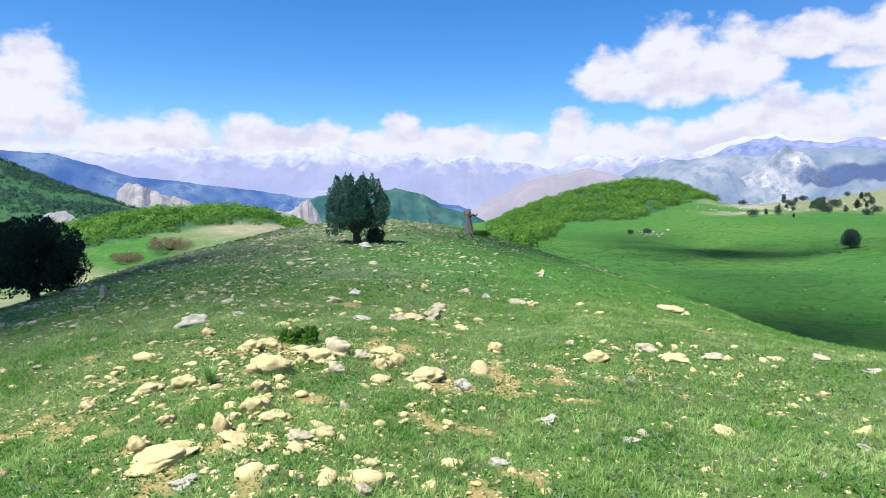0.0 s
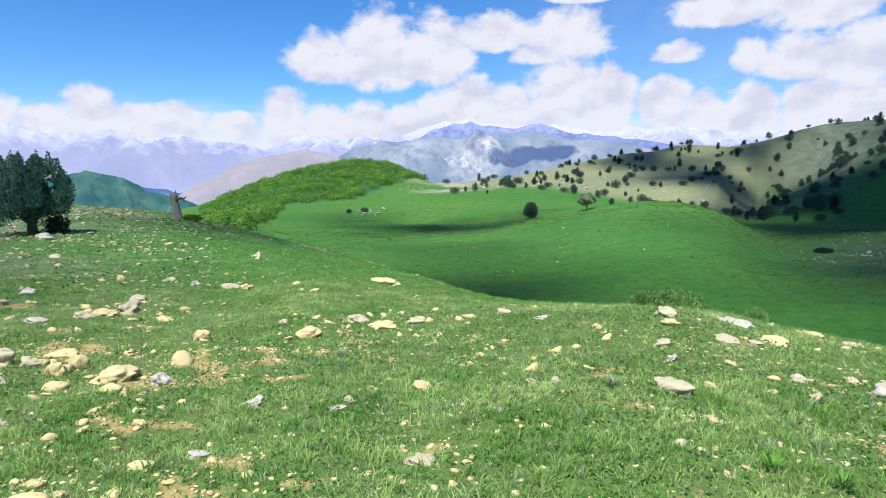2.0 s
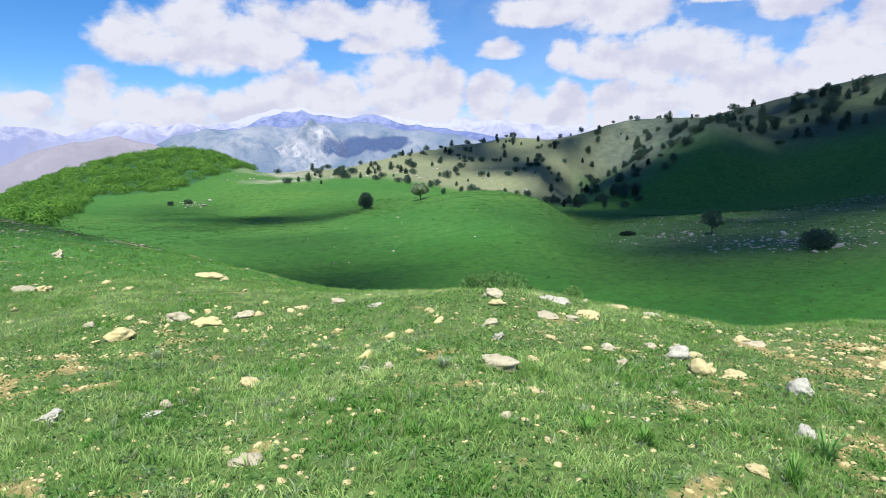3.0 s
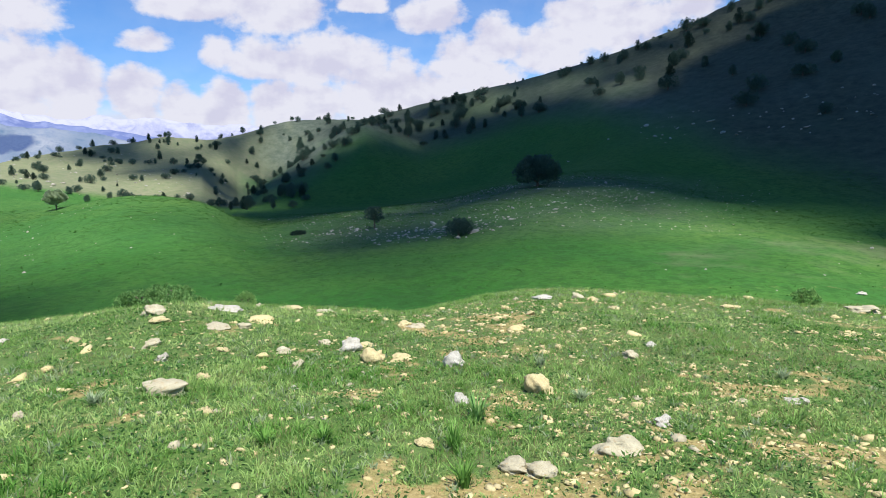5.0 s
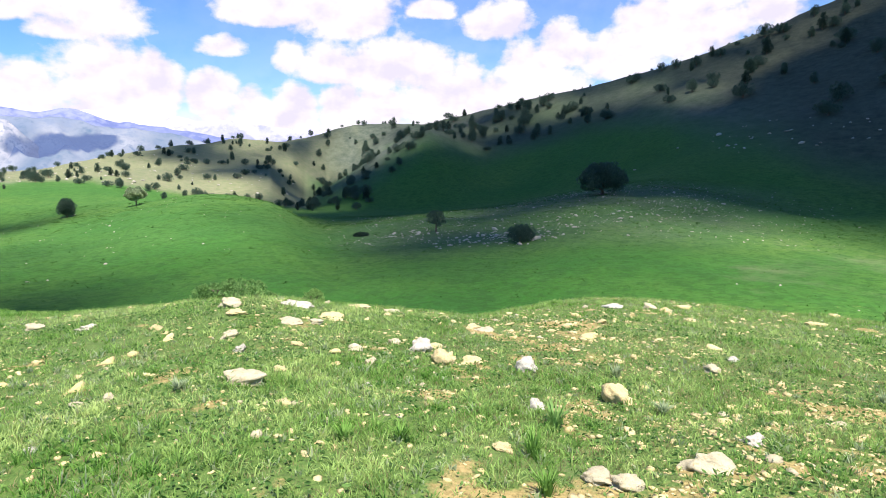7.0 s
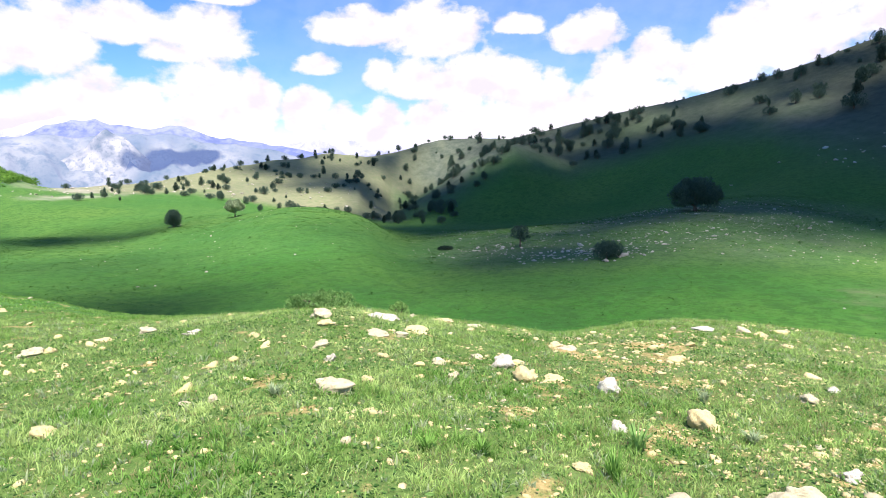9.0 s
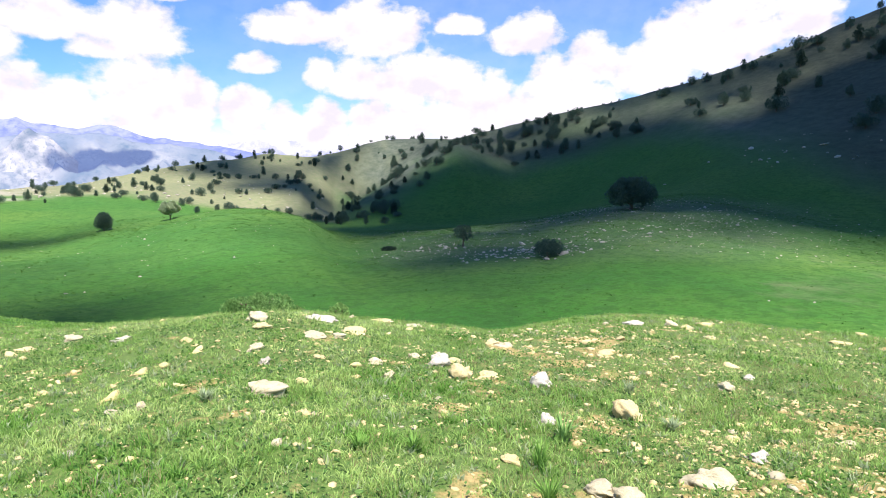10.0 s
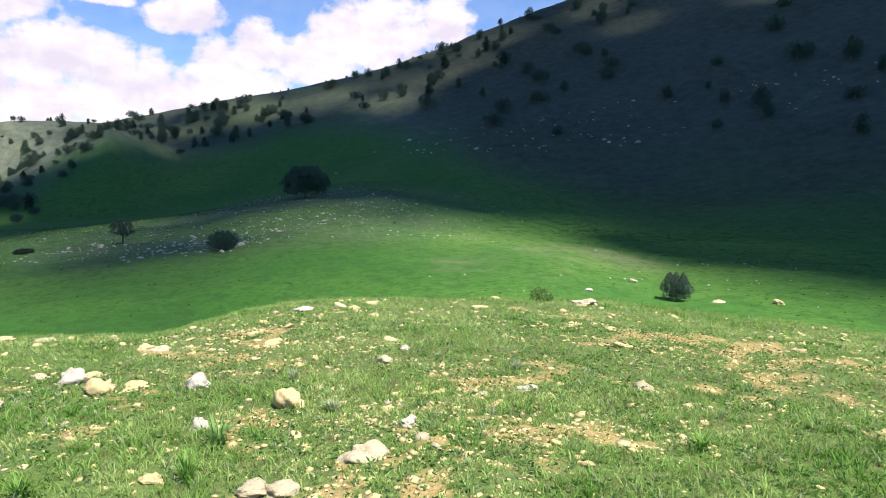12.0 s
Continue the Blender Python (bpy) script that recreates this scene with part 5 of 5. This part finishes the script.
def rock_thing(heading, distance, width, height, kind, k):
    size = "large" if width > 0.3 else "small" if width < 0.15 else "medium"
    flat = "flat" if height < width * 0.33 else "rounded"
    ob = new("rock", ROCK_MESHES[kind][k % 5])
    p = spot(heading, distance + width * 0.3)
    height *= (0.85 if width < 0.28 else 0.75) * (0.72 if distance < 4.6 else 1.0)
    full = max(height * 1.7, 0.045)
    sx = width * 1.10
    ob.matrix_basis = Matrix.LocRotScale(Vector((p.x, p.y, p.z + height - full * 0.47)), Euler((radians(k * 37 % 17 - 8), radians(k * 53 % 19 - 9), radians(-heading + (k * 71 % 50) - 25))), (sx, sx * (0.75 + 0.3 * (k * 13 % 7) / 7), full / 0.66))
    tagged(ob, f"{size} {flat} {ROCK_WORDS[kind]} half sunk in short grass", "rock", "rocks on the knoll")


for k, (a, r, w, h) in enumerate(ROCKS_ALL):
    w *= 1.3 if 50 < a < 57 and 7 < r < 9.5 else 1.0
    kind = ROCK_KINDS.get(a) or (("ochre" if k % 5 else "pale") if a < 8 and r < 9 else ("pale", "grey", "pale", "ochre")[k % 4])
    rock_thing(a, r, w, h, kind, k)
rock_thing(-6.9, 28.7, 0.6, 0.2, "grey", 3)
rock_thing(-6.1, 28.9, 0.35, 0.13, "grey", 1)


def loose_stones():
    """Chips and small stones, too many to count."""
    shapes = {}
    for fine in (1, 2):
        for k in range(6):
            me = rock_mesh("chip", 40 + k, M_ROCK, 0.9, 0.45, fine)
            v = np.empty(len(me.vertices) * 3, np.float32)
            me.vertices.foreach_get("co", v)
            shapes[fine, k] = v.reshape(-1, 3), np.array([p.vertices[:] for p in me.polygons])
            bpy.data.meshes.remove(me)
    rng = np.random.default_rng(17)
    for label, zones, mat in (
            ("scattered cream limestone chips in the short grass", ((-40, 30, 2.6, 9, 3400, 0.032, 0.5), (30, 128, 2.6, 13, 3600, 0.026, 0.5), (30, 128, 4, 13, 260, 0.07, 0.5), (56, 128, 3, 11, 1600, 0.04, 0.35), (76, 128, 2.8, 8, 2600, 0.024, 0.35), (-34, 6, 9, 18, 700, 0.055, 0.5), (5, 30, 9, 20, 200, 0.05, 0.5), (-26, 2, 3.6, 8, 190, 0.08, 0.6), (4, 27, 7.8, 9.8, 100, 0.07, 0.6), (-12, 10, 9.5, 13, 100, 0.09, 0.6)), M_ROCK_YELLOW),
            ("grey stones strewn over the stony crest", ((-42, 4, 12, 48, 7500, 0.085, 0.5), (-34, 0, 22, 44, 260, 0.17, 0.45), (3, 15, 32, 46, 260, 0.13, 0.45), (6, 24, 18, 42, 150, 0.09, 0.5), (40, 110, 3.5, 13, 200, 0.04, 0.6)), M_ROCK),
            ("white stones strewn over the far spur", ((56, 92, 80, 165, 2200, 0.17, 0.5), (62, 88, 86, 140, 260, 0.32, 0.5), (-28, -14, 84, 128, 320, 0.14, 0.5), (64, 74, 76, 90, 150, 0.30, 0.6), (58, 62, 88, 100, 36, 0.36, 0.6), (95, 125, 48, 90, 60, 0.17, 0.7), (28, 50, 70, 150, 90, 0.19, 0.7), (85, 125, 205, 240, 160, 0.8, 0.5), (24, 46, 236, 340, 260, 0.8, 0.45), (17.4, 19.4, 186, 200, 60, 0.5, 0.5), (33.3, 34.0, 153, 157, 10, 0.4, 0.6)), M_ROCK_GREY)):
        vs, fs, count = [], [], 0
        for a0, a1, r0, r1, n, size, flat in zones:
            fine = 2 if r1 < 14 and size > 0.05 else 1
            a = np.radians(rng.uniform(a0, a1, n * 2) + rng.normal(size=n * 2) * min(3.0, (a1 - a0) * 0.15))
            r = np.sqrt(rng.uniform(r0**2, r1**2, n * 2))
            x, y = r * np.sin(a), r * np.cos(a)
            keep = rough(x, y, max(1.2, r0 * 0.14), 41) + (1.3 * bare(x, y) if r0 < 4 else 0.0) + rng.normal(size=n * 2) * 0.55 > 0.1
            x, y = x[keep][:n], y[keep][:n]
            s = size * np.exp(rng.normal(size=len(x)) * 0.45)
            z = land(x, y)
            for k in range(6):
                ball, tri = shapes[fine, k]
                pick = np.arange(len(x)) % 6 == k
                m = int(pick.sum())
                ang = rng.uniform(0, math.tau, m)
                sk = s[pick]
                shape = ball[None] * np.stack([sk * rng.uniform(0.9, 1.6, m), sk, sk * flat * rng.uniform(0.7, 1.5, m)], 1)[:, None]
                tilt = rng.normal(size=(m, 1)) * 0.2
                cx, sx = np.cos(ang)[:, None], np.sin(ang)[:, None]
                px = shape[..., 0] * cx - shape[..., 1] * sx + x[pick][:, None]
                py = shape[..., 0] * sx + shape[..., 1] * cx + y[pick][:, None]
                pz = shape[..., 2] + shape[..., 0] * tilt + z[pick][:, None] + sk[:, None] * 0.05
                vs.append(np.stack([px, py, pz], -1).reshape(-1, 3))
                fs.append((tri[None] + (np.arange(m) * len(ball))[:, None, None] + count).reshape(-1, 3))
                count += m * len(ball)
        ob = new("loose_stones", mesh_from("loose_stones", np.concatenate(vs), np.concatenate(fs), None, mat, True))
        tagged(ob, label, "stones", kind="stuff")


loose_stones()

# ---------------------------------------------------------------- grass


def blades(a0, a1, r0, r1, tufts, per, tall, wide, seed, lush=0.2, three=True):
    """Corners and faces of grass tufts on a ring of the ground."""
    rng = np.random.default_rng(seed)
    a = np.radians(rng.uniform(a0, a1, tufts))
    r = np.sqrt(rng.uniform(r0**2, r1**2, tufts))
    x, y = r * np.sin(a), r * np.cos(a)
    b = bare(x, y)
    keep = b + rng.normal(size=tufts) * 0.36 < lush
    x, y, b = x[keep], y[keep], b[keep]
    vigour = np.clip(0.75 - 0.55 * b + 0.25 * rng.normal(size=len(x)), 0.3, 1.7)
    x, y, vigour = (np.repeat(v, per) for v in (x, y, vigour))
    n = len(x)
    way = rng.uniform(0, math.tau, n)
    off = np.abs(rng.normal(size=n)) * tall * 0.28
    bx, by = x + off * np.cos(way), y + off * np.sin(way)
    bz = land(bx, by) - 0.008
    h = tall * vigour * rng.uniform(0.45, 1.25, n)
    lean = rng.uniform(0.25, 1.05, n) * h
    w = wide * rng.uniform(0.6, 1.3, n) * 0.5
    face = rng.uniform(0, math.tau, n)
    sx, sy = np.cos(face) * w, np.sin(face) * w
    lx, ly = np.cos(way) * lean, np.sin(way) * lean
    foot = np.stack([bx, by, bz], 1)
    side = np.stack([sx, sy, np.zeros(n)], 1)
    mid = foot + np.stack([lx * 0.35, ly * 0.35, h * 0.6], 1)
    tip = foot + np.stack([lx, ly, h * (1 - 0.18 * (lean / h))], 1)
    if three:
        v = np.stack([foot - side, foot + side, mid + side * 0.75, mid - side * 0.75, tip], 1).reshape(-1, 3)
        k = np.arange(n)[:, None] * 5
        f = np.concatenate([k + [[0, 1, 2]], k + [[0, 2, 3]], k + [[3, 2, 4]]])
    else:
        v = np.stack([foot - side, foot + side, tip], 1).reshape(-1, 3)
        f = np.arange(n * 3).reshape(-1, 3)
    return v, f


def grass(label, rings, material):
    vs, fs, count = [], [], 0
    for ring in rings:
        v, f = blades(*ring[:-2], lush=ring[-2], three=ring[-1])
        vs.append(v)
        fs.append(f + count)
        count += len(v)
    verts = np.concatenate(vs)
    ob = new("grass", mesh_from("grass", verts, np.concatenate(fs), None, material, False))
    a, r = polar(verts[:, 0], verts[:, 1])
    parched = (1.0 * band(a, -38, 62, 16) + 0.65 * band(a, 66, 140, 12)) * band(r, -5, 14, 6) + 0.2 * rough(verts[:, 0], verts[:, 1], 1.7, 88)
    ob.data.attributes.new("parched", "FLOAT", "POINT").data.foreach_set("value", np.clip(parched, 0, 1).astype(np.float32))
    tagged(ob, label, "grass", kind="stuff")


grass("short fresh green spring grass on the knoll",
      ((-42, 130, 2.4, 6, 19000, 8, 0.072, 0.0080, 301, 0.46, True), (-42, 130, 2.4, 6, 9000, 6, 0.03, 0.007, 305, 1.5, False),
       (-42, 130, 6, 15, 46000, 7, 0.072, 0.0125, 302, 0.44, False), (-44, 36, 14, 30, 20000, 6, 0.085, 0.022, 303, 0.35, False),
       (-44, 12, 30, 50, 10000, 6, 0.09, 0.034, 304, 0.35, False), (-180, 180, 0.2, 2.5, 5000, 7, 0.07, 0.008, 306, 0.3, False),
       (130, 318, 2.4, 9, 15000, 6, 0.075, 0.012, 307, 0.3, False)), M_GRASS)


def tussocks():
    """Coarse grass clumps over the valley sides."""
    rng = np.random.default_rng(71)
    n = 84000
    a, r = rng.uniform(4, 128, n), np.sqrt(rng.uniform(34**2, 175**2, n))
    a[:9000], r[:9000] = rng.uniform(-42, 3, 9000) + np.abs(rng.normal(size=9000)) * 5, np.sqrt(rng.uniform(14**2, 48**2, 9000))
    x, y = r * np.sin(np.radians(a)), r * np.cos(np.radians(a))
    keep = (rough(x, y, 16, 72) + 0.6 * rng.normal(size=n) > 0.0) & ((np.arange(n) < 9000) | (r > np.interp(a, [4, 12, 20, 28, 40], [60, 50, 38, 34, 34])))
    x, y = x[keep], y[keep]
    m = 4
    s = (rng.uniform(0.04, 0.17, len(x)) * np.interp(np.hypot(x, y), [30, 60, 120], [0.5, 0.9, 1.5]))[:, None, None]
    d = rng.normal(size=(len(x), m, 3)) * [1.9, 1.9, 0.28]
    d[..., 2] = np.abs(d[..., 2])
    c = np.stack([x, y, land(x, y)], 1)[:, None] + d * s * 0.7
    w = d + [0, 0, 0.25]
    l = np.repeat(s.reshape(-1, 1), m, 1).reshape(-1, 1) * 1.4
    v, f = sprigs(c.reshape(-1, 3), w.reshape(-1, 3), l, l * 0.6, rng, np.array([[0.0, 0.0, 1.0]]))
    ob = new("tussocks", mesh_from("tussocks", v, f, None, M_TUSSOCK, False))
    tagged(ob, "coarse dark grass tussocks dotted over the pasture", "grass", kind="stuff")



def low_herbs():
    """Mats of tiny leaves close to the ground."""
    rng = np.random.default_rng(73)
    n = 90000
    a, r = rng.uniform(-42, 130, n), np.sqrt(rng.uniform(2.5**2, 9.5**2, n))
    x, y = r * np.sin(np.radians(a)), r * np.cos(np.radians(a))
    keep = rough(x, y, 0.5, 74) + 0.5 * rough(x, y, 0.17, 75) + 0.5 * rng.normal(size=n) > 0.05
    x, y = x[keep], y[keep]
    c = np.stack([x, y, land(x, y) + rng.uniform(0.004, 0.04, len(x))], 1)
    w = rng.normal(size=(len(x), 3)) * [1, 1, 0.45] + [0, 0, 0.2]
    l = rng.uniform(0.018, 0.042, (len(x), 1))
    v, f = sprigs(c, w, l, l * 0.55, rng)
    ob = new("low_herbs", mesh_from("low_herbs", v, f, None, M_HERB, False))
    tagged(ob, "mats of tiny green herbs between the grass tufts", "herbs", kind="stuff")


tussocks()
low_herbs()
grass("grey-green herbs among the grass", ((-42, 130, 2.4, 7, 2600, 10, 0.06, 0.011, 311, 0.5, True), (-42, 130, 7, 14, 3000, 8, 0.07, 0.014, 312, 0.6, False)), M_GREY_GRASS)
grass("dry straw stalks among the grass", ((-42, 130, 2.4, 7, 7000, 6, 0.07, 0.0034, 321, 0.9, True), (-42, 130, 7, 16, 11000, 6, 0.075, 0.006, 322, 0.9, False), (64, 130, 2.6, 8, 6000, 6, 0.06, 0.005, 323, 1.2, False), (-34, 6, 3, 9, 3000, 6, 0.06, 0.005, 324, 1.2, False)), M_STRAW)


# ---------------------------------------------------------------- leafy clumps standing out of the turf


def leaf_clump(name, label, heading, distance, tall, count, wide, material, seed, spread=0.5):
    """A tuft of long leaves from one root."""
    rng = np.random.default_rng(seed)
    way = rng.uniform(0, math.tau, count)
    h = tall * rng.uniform(0.55, 1.1, count)
    lean = h * spread * rng.uniform(0.2, 1.0, count)
    foot = np.stack([np.cos(way), np.sin(way), np.zeros(count)], 1) * (tall * 0.16 * rng.random((count, 1))) - [0, 0, 0.02]
    out = np.stack([np.cos(way), np.sin(way), np.zeros(count)], 1)
    side = np.stack([-np.sin(way), np.cos(way), np.zeros(count)], 1) * (wide * 0.5 * rng.uniform(0.7, 1.3, (count, 1)))
    up = np.array([0, 0, 1.0])
    mid = foot + out * (lean * 0.3)[:, None] + up * (h * 0.55)[:, None]
    tip = foot + out * lean[:, None] + up * (h * 0.95)[:, None]
    v = np.stack([foot - side * 0.7, foot + side * 0.7, mid + side, mid - side, tip], 1).reshape(-1, 3)
    k = np.arange(count)[:, None] * 5
    ob = new(name, mesh_from(name, v, np.concatenate([k + [[0, 1, 2]], k + [[0, 2, 3]], k + [[3, 2, 4]]]), None, material, False))
    p = spot(heading, distance)
    ob.matrix_basis = pose(p.x, p.y, p.z)
    tagged(ob, label, "plant", "leafy clumps")


IRIS = "spreading clump of long narrow green iris leaves"
HERB = "low tuft of grey-green herb leaves"
for k, (name, label, a, r, tall, count, wide, mat, spread) in enumerate((
        ("iris_clump", IRIS, 72.7, 4.4, 0.21, 46, 0.014, M_IRIS, 0.8), ("grass_clump", "tall clump of fresh green grass", 70.8, 3.9, 0.20, 70, 0.009, M_GRASS, 0.6),
        ("grass_clump", "tall leaning clump of fresh green grass", 71.7, 3.4, 0.18, 70, 0.009, M_GRASS, 0.7), ("iris_clump", IRIS, -20.4, 6.3, 0.22, 50, 0.014, M_IRIS, 0.8),
        ("herb_tuft", HERB, 17.0, 6.7, 0.12, 90, 0.012, M_GREY_GRASS, 0.9), ("grass_clump", "bright green bushy grass clump", 111.6, 4.5, 0.15, 80, 0.01, M_GRASS, 0.9),
        ("herb_tuft", HERB, 78.1, 6.0, 0.14, 70, 0.012, M_GREY_GRASS, 0.6), ("herb_tuft", HERB, 97.0, 6.0, 0.13, 80, 0.012, M_GREY_GRASS, 0.8),
        ("herb_tuft", HERB, 41.8, 5.2, 0.12, 80, 0.012, M_GREY_GRASS, 0.9), ("herb_tuft", HERB, 81.6, 5.0, 0.11, 90, 0.012, M_GREY_GRASS, 1.0),
        ("grass_clump", "bright green bushy grass clump", 59.7, 4.0, 0.13, 70, 0.01, M_GRASS, 0.9), ("grass_clump", "bright green bushy grass clump", 54.9, 3.9, 0.13, 70, 0.01, M_GRASS, 0.9))):
    leaf_clump(name, label, a, r, tall, count, wide, mat, 400 + k, spread)
